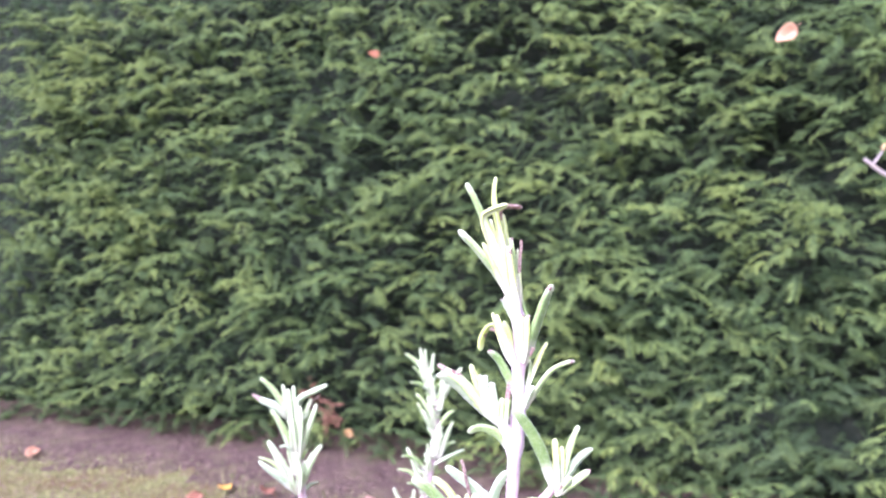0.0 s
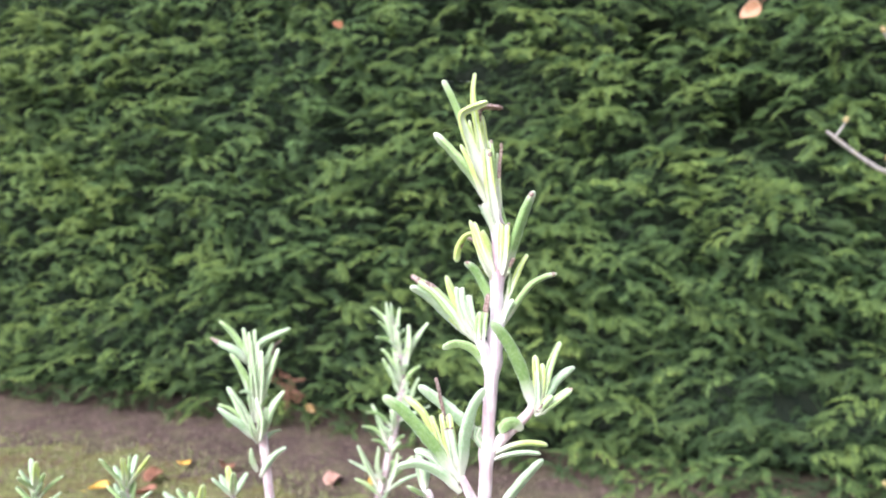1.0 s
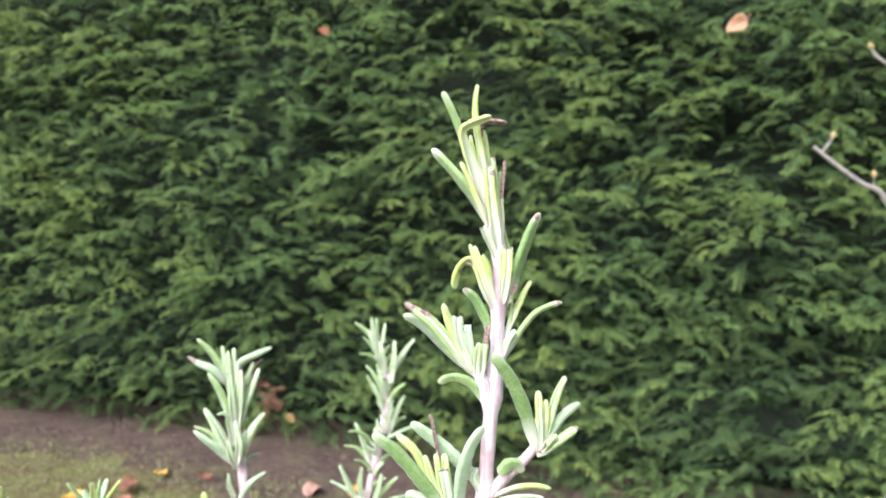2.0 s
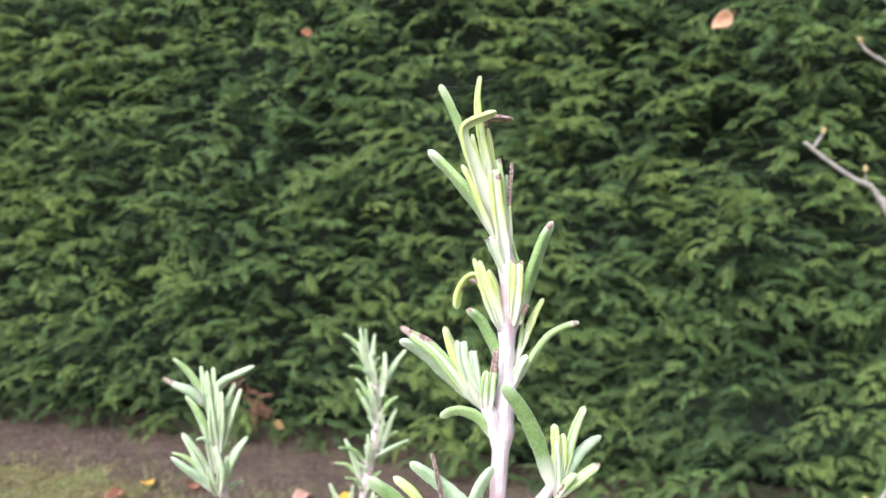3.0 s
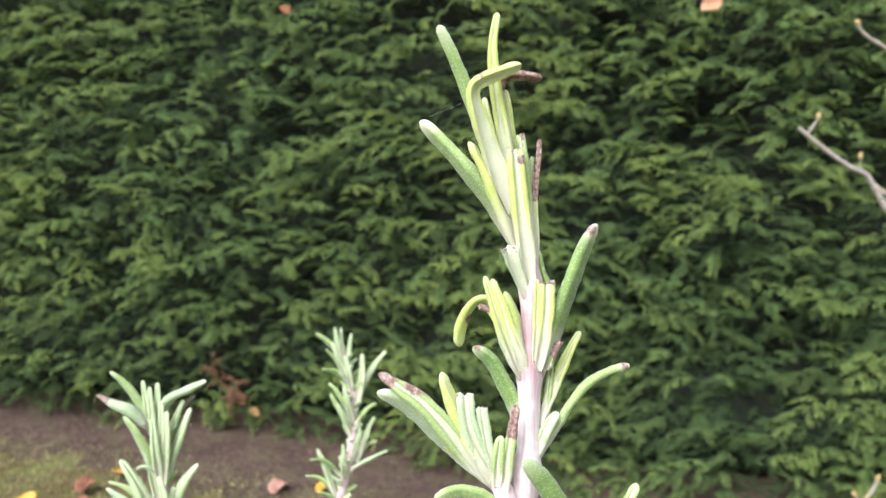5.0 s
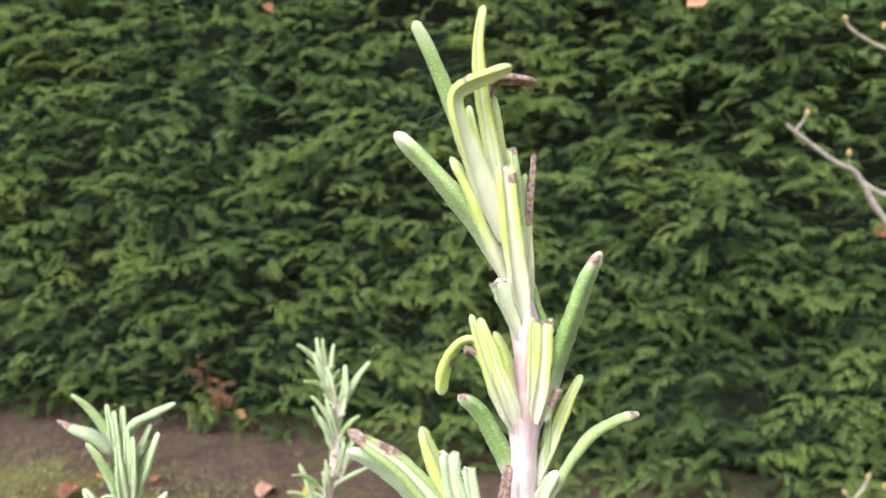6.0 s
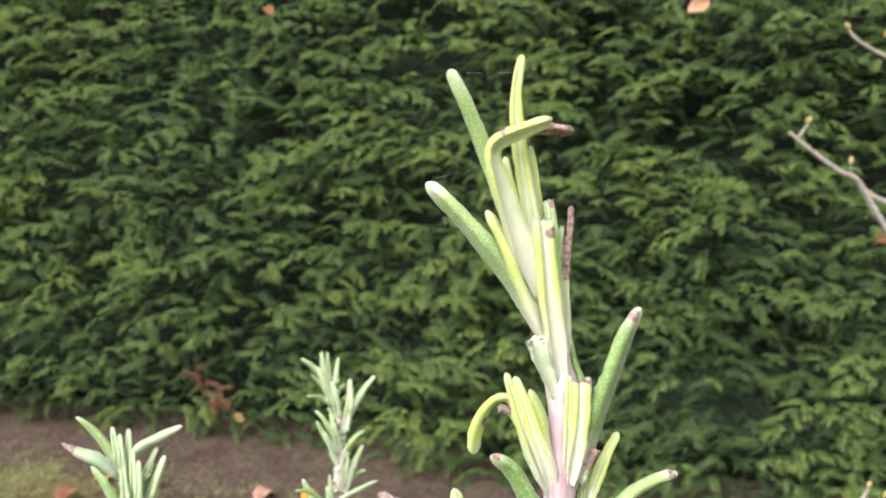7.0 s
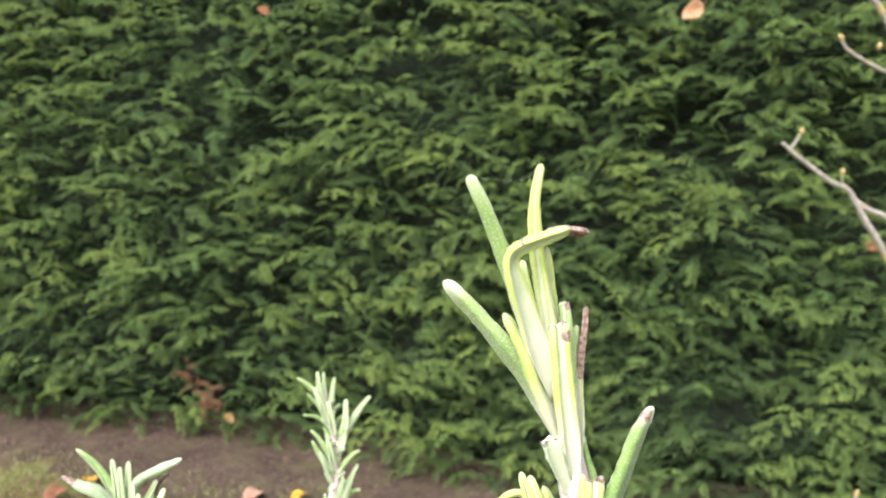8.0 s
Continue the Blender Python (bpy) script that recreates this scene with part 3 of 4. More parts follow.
# ---- bare shrub beside the hedge ----
def bare_shrub():
    shrub = tagged(new("bare_shrub"), "leafless shrub with grey lichened twigs and ochre buds", "shrub")
    base = Vector((1.02, 1.46, 0))
    shrub.location = base

    def branch(name, pts, r0, r1):
        line = smooth_line([Vector(p) - base for p in pts], 6)
        n = len(line) - 1
        return part(name, tube(name, line, [0.6 * (r0 + (r1 - r0) * i / n) for i in range(n + 1)], 8, 0.25), twig_mat, shrub)

    def bud(x, y, z, tilt=0):
        me = bpy.data.meshes.new("bud")
        bm = bmesh.new()
        bmesh.ops.create_uvsphere(bm, u_segments=10, v_segments=8, radius=0.0042)
        for v in bm.verts:
            k = v.co.z / 0.0042
            v.co.z *= 1.5
            v.co.x *= 1 - 0.35 * max(0, k)
            v.co.y *= 1 - 0.35 * max(0, k)
        bm.to_mesh(me)
        bm.free()
        me.shade_smooth()
        ob = part("bud", me, bud_mat, shrub, "ochre-yellow bud")
        ob.matrix_basis = Matrix.Translation(Vector((x, y, z)) - base) @ pose(0, 0, 0, 0, tilt, 0)

    branch("stem", [(1.02, 1.46, -0.05), (1.0, 1.45, 0.22), (0.965, 1.42, 0.50), (0.97, 1.43, 0.80), (0.93, 1.41, 1.10), (0.95, 1.42, 1.35)], 0.013, 0.004)
    branch("branch", [(0.966, 1.42, 0.50), (0.905, 1.39, 0.60), (0.8274, 1.37, 0.7132), (0.8051, 1.37, 0.7448), (0.7868, 1.37, 0.7743), (0.7715, 1.37, 0.7959), (0.7436, 1.37, 0.8081), (0.7067, 1.37, 0.8322), (0.6745, 1.37, 0.856), (0.6617, 1.37, 0.8662)], 0.0105, 0.0044)
    branch("branch", [(0.968, 1.425, 0.70), (0.90, 1.39, 0.735), (0.8421, 1.37, 0.753), (0.8074, 1.37, 0.7655), (0.7848, 1.37, 0.7786)], 0.009, 0.0075)
    branch("branch", [(0.6745, 1.37, 0.856), (0.6842, 1.37, 0.8687), (0.693, 1.37, 0.8814)], 0.0042, 0.0028)
    branch("branch", [(0.7612, 1.37, 0.802), (0.7619, 1.37, 0.8132), (0.7617, 1.37, 0.8209)], 0.0016, 0.0012)
    branch("branch", [(0.95, 1.42, 0.94), (0.90, 1.385, 0.955), (0.8499, 1.37, 0.9676), (0.8127, 1.37, 0.98), (0.7802, 1.37, 0.9957), (0.7598, 1.37, 1.0089), (0.7504, 1.37, 1.0222)], 0.0070, 0.0038)
    branch("branch", [(0.95, 1.42, 0.90), (0.90, 1.39, 0.96), (0.8444, 1.37, 1.0074), (0.8257, 1.37, 1.0491), (0.8098, 1.37, 1.072), (0.7925, 1.37, 1.0882)], 0.0100, 0.0085)
    branch("branch", [(0.985, 1.44, 0.30), (0.88, 1.39, 0.25), (0.82, 1.372, 0.255), (0.7849, 1.37, 0.2794), (0.7985, 1.37, 0.3004), (0.8075, 1.37, 0.318)], 0.0060, 0.0044)
    branch("branch", [(0.7811, 1.37, 0.2832), (0.7685, 1.37, 0.2947)], 0.0036, 0.0030)
    branch("branch", [(0.90, 1.395, 0.252), (0.86, 1.375, 0.27), (0.8355, 1.37, 0.3003)], 0.0040, 0.0028)
    for x, y, z, tilt in ((0.693, 1.37, 0.8844, 20), (0.7617, 1.37, 0.8239, 0), (0.7504, 1.37, 1.0242, -40), (0.8136, 1.37, 1.0138, 10), (0.8075, 1.37, 0.321, 25), (0.7685, 1.37, 0.2967, -40), (0.8355, 1.37, 0.3033, 0)):
        bud(x, y, z, tilt)


bare_shrub()


# ---- the rosemary ----
MM = 0.001
ROOT = Vector((-0.03, 0.43, 0.0))
rosemary = tagged(new("rosemary_bush"), "young rosemary bush with felted pale stems and narrow leaves", "rosemary")
rosemary.location = ROOT
STEMS = {}


def shoot(key, pts, radii, root=(), knots=()):
    """A stem through points in mm, running on downwards through the points of root; it swells a little at its knots."""
    pts = [Vector(p) * MM for p in pts]
    low = [Vector(p) * MM for p in root]
    line = smooth_line(low + pts, 10)
    cut = len(low) * 10
    n = len(line) - 1
    r0 = radii[0] * MM
    rad, way = [], 0.0
    for i in range(n + 1):
        if i > cut:
            way += (line[i] - line[i - 1]).length / MM
        k = max(0, (i - cut) / max(1, n - cut))
        r = float(np.interp(k, np.linspace(0, 1, len(radii)), radii)) * MM if i >= cut else r0 * (1 + 0.9 * (cut - i) / cut)
        r += sum(0.55 * MM * math.exp(-(((way - at) / 2.4) ** 2)) for at in knots) if i >= cut else 0
        rad.append(r)
    me = tube("stem", [p - ROOT for p in line], rad, 20, 0.07, 0.06)
    ob = part("stem", me, stem_mat, rosemary, "pale felted stem" if low else "")
    STEMS[key] = (ob, pts, low + pts[:1])
    return ob


def on_stem(key, up):
    pts = STEMS[key][1]
    left = up * MM
    for a, c in zip(pts, pts[1:]):
        d = (c - a).length
        if left <= d or c is pts[-1]:
            return a + (c - a) * min(1, left / d)
        left -= d


LOOKS = {"green": leaf_green, "young": leaf_young, "pale": leaf_pale, "deep": leaf_deep, "downy": leaf_downy, "dead": leaf_dead}


def leaf_profile(gap):
    """Section of a narrow leaf, its underside up: white felt between two rolled rims, the upper face grooved."""
    rim = 0.5 * (gap + 0.5)
    half = [(gap, 0.06, 0.0), (gap + 0.03, 0.20, 0.55), (rim, 0.29, 1.0), (0.45, 0.20, 0.8), (0.50, 0.04, 0.45), (0.44, -0.13, 0.2), (0.24, -0.21, 0.1)]
    return [(0.0, 0.11, 0.0), *half, (0.0, -0.13, 0.35), *[(-x, y, a) for x, y, a in reversed(half)]]


def leaf_mesh(points, widths, under, rolls=(0, 0), gap=0.065, tip=0.3, dead=0.0, brown=None, cut=False, seed=0, body=36):
    """A narrow leaf along a rounded line; under is the way its underside faces before it is rolled about its own axis."""
    rng = random.Random(seed)
    line = smooth_line(points, 8)
    ways = [0.0]
    for a, c in zip(line, line[1:]):
        ways.append(ways[-1] + (c - a).length)
    total = ways[-1]
    widest = float(np.interp(0.9, np.linspace(0, 1, len(widths)), widths)) * MM
    blunt = 1.0 if cut else max(0.6, 1 - 0.55 * widest / total)
    cap = 0 if cut else 6
    stations = [blunt * i / body for i in range(body + 1)] + [blunt + (1 - blunt) * math.sin(math.pi / 2 * k / cap) for k in range(1, cap + 1)]
    n = len(leaf_profile(gap))
    verts, faces, mats = [], [], []
    floats = {"along": [], "across": [], "wither": [], "pale": []}
    axes = np.array([tuple(p) for p in line])
    hint = Vector(under)
    last = None
    phase = rng.uniform(0, 6)

    def ring(s, shrink, back):
        nonlocal last
        at = [float(np.interp(s * total, ways, axes[:, k])) for k in range(3)]
        lo, hi = [Vector([float(np.interp(min(1, max(0, s + e)) * total, ways, axes[:, k])) for k in range(3)]) for e in (-0.03, 0.03)]
        d = (hi - lo).normalized()
        face = hint - d * hint.dot(d)
        if face.length < 0.2 and last is not None:
            face = last - d * last.dot(d)
        face.normalize()
        last = face
        a = radians(rolls[0] + (rolls[1] - rolls[0]) * s)
        side = d.cross(face)
        up, across = face * math.cos(a) + side * math.sin(a), side * math.cos(a) - face * math.sin(a)
        q = max(0, (s - blunt) / (1 - blunt)) if not cut else 0
        w = float(np.interp(s, np.linspace(0, 1, len(widths)), widths)) * MM * min(1, 0.6 + 2.2 * s) * max(0.14, math.sqrt(max(0, 1 - q * q)))
        w *= 1 if cut else 1 - 0.22 * max(0.0, (s - 0.55) / 0.45) ** 1.6
        w *= shrink * (1 + 0.035 * math.sin(s * 19 + phase))
        gone_here = max(0.0, min(1.0, (s - 1 + dead) / 0.06 + 0.5)) if dead > 0 else 0.0
        w *= 1 - 0.16 * gone_here * (0.8 + 0.4 * math.sin(s * 70))
        for x, y, edge in leaf_profile(min(0.36, gap + 0.24 * max(0.0, 1 - s / 0.75) ** 1.5)):
            jag = 1 + 0.065 * rng.uniform(-1, 1)
            ragged = d * (w * rng.uniform(-0.22, 0.12)) if cut and s > 0.995 else Vector((0, 0, 0))
            verts.append(Vector(at) - d * back + across * (w * x * jag) + up * (w * y * jag) + ragged)
            spot = 0.0
            if brown:
                mid, reach, flank = brown
                spot = math.exp(-(((s - mid) / reach) ** 2)) * (1.0 if flank == 0 else max(0.0, min(1.0, 0.45 + 1.6 * flank * x)))
            if cut:
                spot = max(spot, rng.uniform(0.15, 0.85) * max(0.0, 1 - (1 - s) * total / (0.28 * widest)))
            floats["along"].append(s)
            floats["across"].append(edge)
            floats["wither"].append(max(gone_here, spot) if shrink == 1.0 else 0.3)
            floats["pale"].append(tip * max(0.0, min(1.0, (s - 0.86) / 0.12)))

    for s in stations:
        ring(s, 1.0, 0.0)
    if cut:
        ring(1.0, 0.62, 0.25 * widest)
    rows = len(verts) // n - 1
    for i in range(rows):
        for k in range(n):
            a, c = i * n + k, i * n + (k + 1) % n
            faces.append((a, c, c + n, a + n))
            mats.append(1 if k in (0, 1, n - 2, n - 1) else 0)
    faces += [tuple(range(n - 1, -1, -1)), tuple(range(rows * n, rows * n + n))]
    mats += [1, 0]
    me = raw_mesh("leaf", verts, faces, True, floats)
    me.polygons.foreach_set("material_index", mats)
    return me


def hang_leaf(key, me, look_of):
    for m in (LOOKS[look_of], leaf_felt if look_of != "dead" else leaf_dead):
        me.materials.append(m)
    lf = new("leaf", me)
    lf.parent = STEMS[key][0]
    return lf


def blade(key, look_of, pts, widths, roll=0, gap=0.065, tip=0.3, dead=0.0, brown=None, cut=False):
    """A leaf through points in mm, base first; roll 0 turns its felted underside to the front, 180 its green face.
    brown: a scar's way along, its reach and its flank; cut: broken off with a scarred, sunken end."""
    rolls = roll if isinstance(roll, tuple) else (roll, roll)
    line = [Vector(p) * MM - ROOT for p in pts]
    return hang_leaf(key, leaf_mesh(line, widths, (0, -1, 0), rolls, gap, tip, dead, brown, cut, int(sum(abs(c) for c in pts[-1]) * 10)), look_of)


def bent_line(start, turn, lean, length, bend):
    """Points of a leaf that leaves the stem at a lean from upright and bends on its way."""
    out = Vector((math.cos(radians(turn)), math.sin(radians(turn)), 0))
    line = [Vector(start)]
    for i in range(5):
        a = radians(lean + bend * (i + 0.5) / 5)
        line.append(line[-1] + (out * math.sin(a) + Vector((0, 0, math.cos(a)))) * (length * MM / 5))
    mid = radians(lean + 0.5 * bend)
    return line, out * math.cos(mid) - Vector((0, 0, math.sin(mid)))


def leaf(key, up, turn, lean, length, bend, width, look_of="green"):
    """A leaf on a stem: mm up the stem, compass turn, lean from upright, length and width in mm, and the bend on its way."""
    line, under = bent_line(on_stem(key, up) - ROOT, turn, lean, length, bend)
    return hang_leaf(key, leaf_mesh(line, (0.8 * width, width, width, 0.85 * width), under, seed=int(up * 10 + turn + 7 * length), body=18), look_of)


shoot("main", [(17.8, 261.5, 661.9), (18.4, 262.0, 689.1), (20.1, 262.5, 716.5), (21.6, 263.0, 729.5), (22.1, 263.5, 746.4), (22.1, 263.5, 758.0), (21.4, 263.5, 764.5)], (1.6, 1.6, 1.6, 1.65, 1.4, 1.2, 0.9), [(-28, 425, -20), (-20, 380, 180), (2, 300, 430), (16, 268, 590)], (40.0, 62.0, 69.0, 84.0, 96.0))
# crown of the tall shoot
blade("main", "green", [(19.6, 264.1, 767.2), (16.3, 264.1, 776.8), (13.5, 263.8, 784.2), (11.1, 263.0, 789.7), (8.9, 262.3, 794.0)], (1.9, 2.1, 2.11, 1.85), (140, 150), tip=0.5)
blade("main", "young", [(20.2, 262.9, 767.3), (18.7, 262.2, 774.8), (17.7, 261.7, 780.1), (16.9, 261.2, 784.0), (16.3, 260.7, 787.8), (16.1, 260.1, 791.6), (16.6, 259.5, 795.3)], (2.19, 2.1, 1.94, 1.7, 1.19), (-28, -20), gap=0.062)
blade("main", "young", [(20.7, 264.5, 768.5), (19.6, 264.7, 777.5), (19.1, 264.7, 782.3), (18.5, 264.7, 785.7)], (1.13, 1.47, 1.33), 20)
blade("main", "young", [(19.5, 262.5, 768.0), (17.3, 261.3, 773.4), (15.6, 260.5, 777.4), (14.0, 259.6, 781.4), (13.2, 259.0, 783.8), (13.3, 258.7, 785.4), (14.8, 258.3, 786.4), (17.1, 257.9, 787.3), (19.5, 257.5, 788.2)], (2.46, 2.87, 2.88, 2.72, 2.21, 2.44, 2.31), (-12, 60), gap=0.27, brown=(0.80, 0.014, -1))
blade("main", "young", [(19.1, 263.0, 770.7), (17.1, 262.5, 776.8), (15.9, 262.3, 781.4), (15.2, 262.3, 784.3)], (0.81, 1.01, 1.01), 0, tip=0.8)
blade("main", "green", [(20.2, 264.5, 767.9), (18.6, 265.0, 778.9), (17.8, 264.1, 784.6), (18.1, 263.7, 786.8), (19.3, 263.9, 787.6), (21.7, 264.5, 787.6), (23.9, 264.7, 787.3)], (1.35, 1.45, 1.55, 2.12, 2.31), 60, dead=0.36)
blade("main", "green", [(20.4, 263.5, 762.4), (18.1, 264.1, 767.2), (15.6, 264.9, 771.1), (12.6, 265.7, 775.0), (9.6, 266.5, 778.4), (6.7, 267.1, 781.4)], (2.65, 3.36, 3.26, 3.06), 115, tip=1.0)
blade("main", "young", [(20.4, 262.7, 761.8), (18.6, 262.3, 766.0), (16.8, 261.9, 770.1), (15.3, 261.7, 773.8), (13.9, 261.8, 776.5), (13.0, 261.9, 778.2)], (1.94, 2.79, 2.8, 2.15), (60, 70))
blade("main", "young", [(22.0, 262.1, 758.4), (21.0, 261.5, 763.3), (20.1, 261.1, 768.7), (19.5, 260.8, 773.8), (19.2, 260.9, 777.0)], (2.03, 2.71, 2.71, 2.44), 8, cut=True, gap=0.136, brown=(0.92, 0.04, 1))
blade("main", "green", [(22.0, 263.0, 765.2), (21.2, 262.8, 771.4), (20.7, 262.7, 776.8), (20.4, 262.7, 779.3)], (1.59, 1.9, 1.9, 1.28), -40, cut=True, brown=(0.97, 0.04, 1))
blade("main", "green", [(22.5, 263.9, 762.3), (22.1, 264.1, 768.5), (22.2, 264.3, 773.4), (22.4, 264.3, 776.3)], (0.89, 1.03, 0.96), 30)
blade("main", "young", [(22.9, 263.5, 759.6), (22.8, 263.5, 765.8), (22.7, 263.5, 769.3), (22.8, 263.5, 772.7), (23.2, 263.5, 776.1), (23.3, 263.5, 778.7)], (1.22, 1.15, 0.93, 1.08, 0.93), -25, dead=0.46, gap=0.124)
blade("main", "pale", [(21.3, 262.5, 756.3), (20.2, 261.7, 759.1), (19.1, 261.1, 761.7), (18.6, 260.9, 763.7)], (1.37, 1.63, 2.12, 2.73), 12, cut=True, gap=0.324, tip=1.0, brown=(0.99, 0.02, -1))
blade("main", "deep", [(23.4, 263.8, 755.3), (24.7, 264.3, 757.6), (23.9, 264.3, 760.1), (23.4, 264.1, 763.0)], (1.72, 1.72, 1.07), -70)
# second whorl
blade("main", "deep", [(23.7, 263.5, 744.8), (25.2, 262.7, 749.9), (26.5, 262.3, 754.8), (28.0, 262.1, 758.9), (29.6, 262.1, 763.3), (31.4, 262.3, 766.7)], (1.9, 3.11, 3.37, 2.96), (-140, -130), brown=(0.95, 0.035, 1), tip=0.8)
blade("main", "young", [(23.0, 261.9, 745.9), (23.6, 261.1, 751.0), (23.9, 260.8, 755.2), (23.9, 260.7, 758.8)], (1.49, 2.1, 2.23, 2.31), -8, cut=True, gap=0.124, brown=(1.0, 0.03, 0))
blade("main", "young", [(22.3, 261.9, 746.7), (22.4, 261.5, 750.2), (22.5, 261.3, 755.1), (22.6, 261.3, 759.1)], (0.76, 1.03, 0.96), 15)
blade("main", "young", [(20.9, 263.0, 744.7), (18.7, 262.0, 749.2), (17.1, 261.5, 753.2), (16.0, 261.4, 756.7), (15.2, 261.5, 759.6)], (2.22, 1.92, 1.48, 1.19), 30)
blade("main", "young", [(21.2, 262.5, 745.2), (20.1, 261.7, 748.6), (18.7, 261.3, 752.1), (17.4, 261.1, 756.0), (16.2, 261.3, 759.2)], (2.2, 2.07, 1.65, 1.17), -15, gap=0.062)
blade("main", "young", [(21.2, 263.3, 746.7), (20.4, 263.1, 751.3), (19.6, 263.1, 754.5), (18.3, 263.1, 757.2)], (2.15, 2.68, 2.57, 2.15), -110)
blade("main", "young", [(19.1, 263.7, 748.8), (17.5, 263.9, 753.4), (16.2, 263.9, 755.8), (14.6, 264.3, 755.8), (13.1, 264.9, 753.9), (12.2, 265.3, 751.0), (12.2, 265.5, 749.0)], (2.39, 1.94, 1.68, 1.64, 2.03, 2.45, 2.22), (95, 150), brown=(0.73, 0.07, 1))
blade("main", "young", [(18.5, 263.3, 749.3), (17.1, 263.2, 752.8), (16.0, 263.2, 754.6), (14.6, 263.1, 755.1)], (1.16, 1.25, 1.16), 60, cut=True, brown=(0.96, 0.2, 0))
blade("main", "pale", [(20.2, 262.5, 745.8), (17.9, 261.9, 750.3), (16.6, 262.1, 754.3)], (1.77, 1.48, 0.89), 30, gap=0.27)
blade("main", "deep", [(24.4, 262.7, 746.0), (25.3, 262.2, 748.8), (26.1, 262.3, 750.1)], (1.55, 1.64, 1.74), -60, cut=True, dead=0.55)
blade("main", "young", [(23.5, 263.5, 737.6), (25.1, 264.3, 741.2), (26.7, 264.9, 744.6), (28.3, 265.5, 747.9), (30.1, 266.1, 750.8)], (1.29, 1.61, 1.65, 1.23), (-25, -35))
blade("main", "green", [(24.2, 264.1, 735.9), (25.0, 264.5, 741.5), (25.5, 264.5, 746.2)], (1.16, 1.45, 1.16), -60)
blade("main", "deep", [(21.4, 263.7, 736.2), (20.1, 264.1, 739.9), (18.6, 264.4, 743.3), (16.5, 264.5, 747.1), (14.0, 264.5, 749.1)], (1.9, 2.54, 2.54, 2.39), 140, tip=0.5, brown=(0.97, 0.04, -1))
blade("main", "green", [(23.3, 263.5, 732.6), (26.5, 263.8, 737.7), (28.5, 264.2, 740.6), (31.1, 264.5, 743.4), (34.3, 264.8, 745.0), (37.3, 265.1, 745.7)], (2.04, 2.51, 2.71, 2.68), (-115, -105), tip=0.9, brown=(0.95, 0.03, 1))
blade("main", "pale", [(23.1, 262.7, 733.6), (24.3, 261.9, 737.6), (25.9, 262.0, 739.9)], (1.43, 1.9, 1.59), -40, tip=0.8)
# side shoot with the withered tips
shoot('left', [(20.6, 262.6, 712.0), (20.2, 262.5, 719.5), (18.5, 262.0, 727.3), (16.3, 262.0, 732.1)], (0.8, 1.3, 1.5, 1.1))
blade("left", "green", [(16.7, 262.2, 729.4), (13.0, 261.5, 733.8), (9.4, 261.1, 738.5), (6.2, 261.0, 742.1), (3.0, 261.1, 744.4), (0.4, 261.3, 746.3)], (2.14, 2.78, 3.05, 2.8, 1.91), (20, 35), dead=0.11, gap=0.0868, brown=(0.78, 0.09, 1))
blade("left", "pale", [(15.5, 262.5, 730.3), (10.3, 262.9, 735.4), (6.6, 263.1, 739.1), (3.2, 263.1, 741.9), (0.2, 263.1, 743.2)], (2.42, 3.26, 3.38, 3.14), 130, tip=0.6)
blade("left", "young", [(16.5, 262.5, 729.8), (13.8, 262.5, 734.5), (11.7, 262.6, 738.8), (10.1, 262.7, 742.9), (9.2, 262.7, 745.9)], (3.23, 3.93, 3.55, 2.41), (80, 60))
blade("left", "pale", [(16.4, 261.9, 729.9), (14.2, 261.2, 735.3), (12.8, 261.1, 739.3), (12.4, 261.3, 743.1)], (2.05, 2.43, 2.61, 2.43), 0, cut=True, gap=0.093)
blade("left", "pale", [(17.3, 261.7, 729.0), (16.3, 261.2, 733.0), (15.3, 260.9, 737.4), (14.7, 261.0, 741.2)], (1.32, 1.61, 1.7), -10, cut=True, gap=0.0868)
blade("left", "young", [(15.0, 262.2, 731.8), (12.4, 262.0, 737.7), (11.5, 262.1, 741.2)], (1.55, 1.88, 1.65), 40)
blade("left", "green", [(16.9, 260.9, 729.7), (17.0, 260.4, 734.2), (17.4, 260.5, 737.2)], (1.7, 1.89, 1.7), -10, gap=0.0372)
blade("left", "green", [(18.1, 261.1, 728.7), (18.6, 260.3, 735.1), (19.1, 260.1, 738.9), (19.5, 260.2, 741.6)], (1.54, 1.75, 1.75), -30, dead=0.36, tip=0.9)
blade("left", "young", [(16.5, 262.7, 729.2), (12.3, 263.3, 733.2), (9.5, 263.3, 735.7)], (1.61, 1.88, 1.61), 60)
blade("left", "green", [(20.0, 262.5, 721.6), (17.6, 262.0, 725.3), (14.9, 261.7, 728.0), (11.4, 261.7, 729.0), (8.1, 261.9, 727.8)], (2.0, 2.3, 2.39, 2.19), 155, tip=0.5)
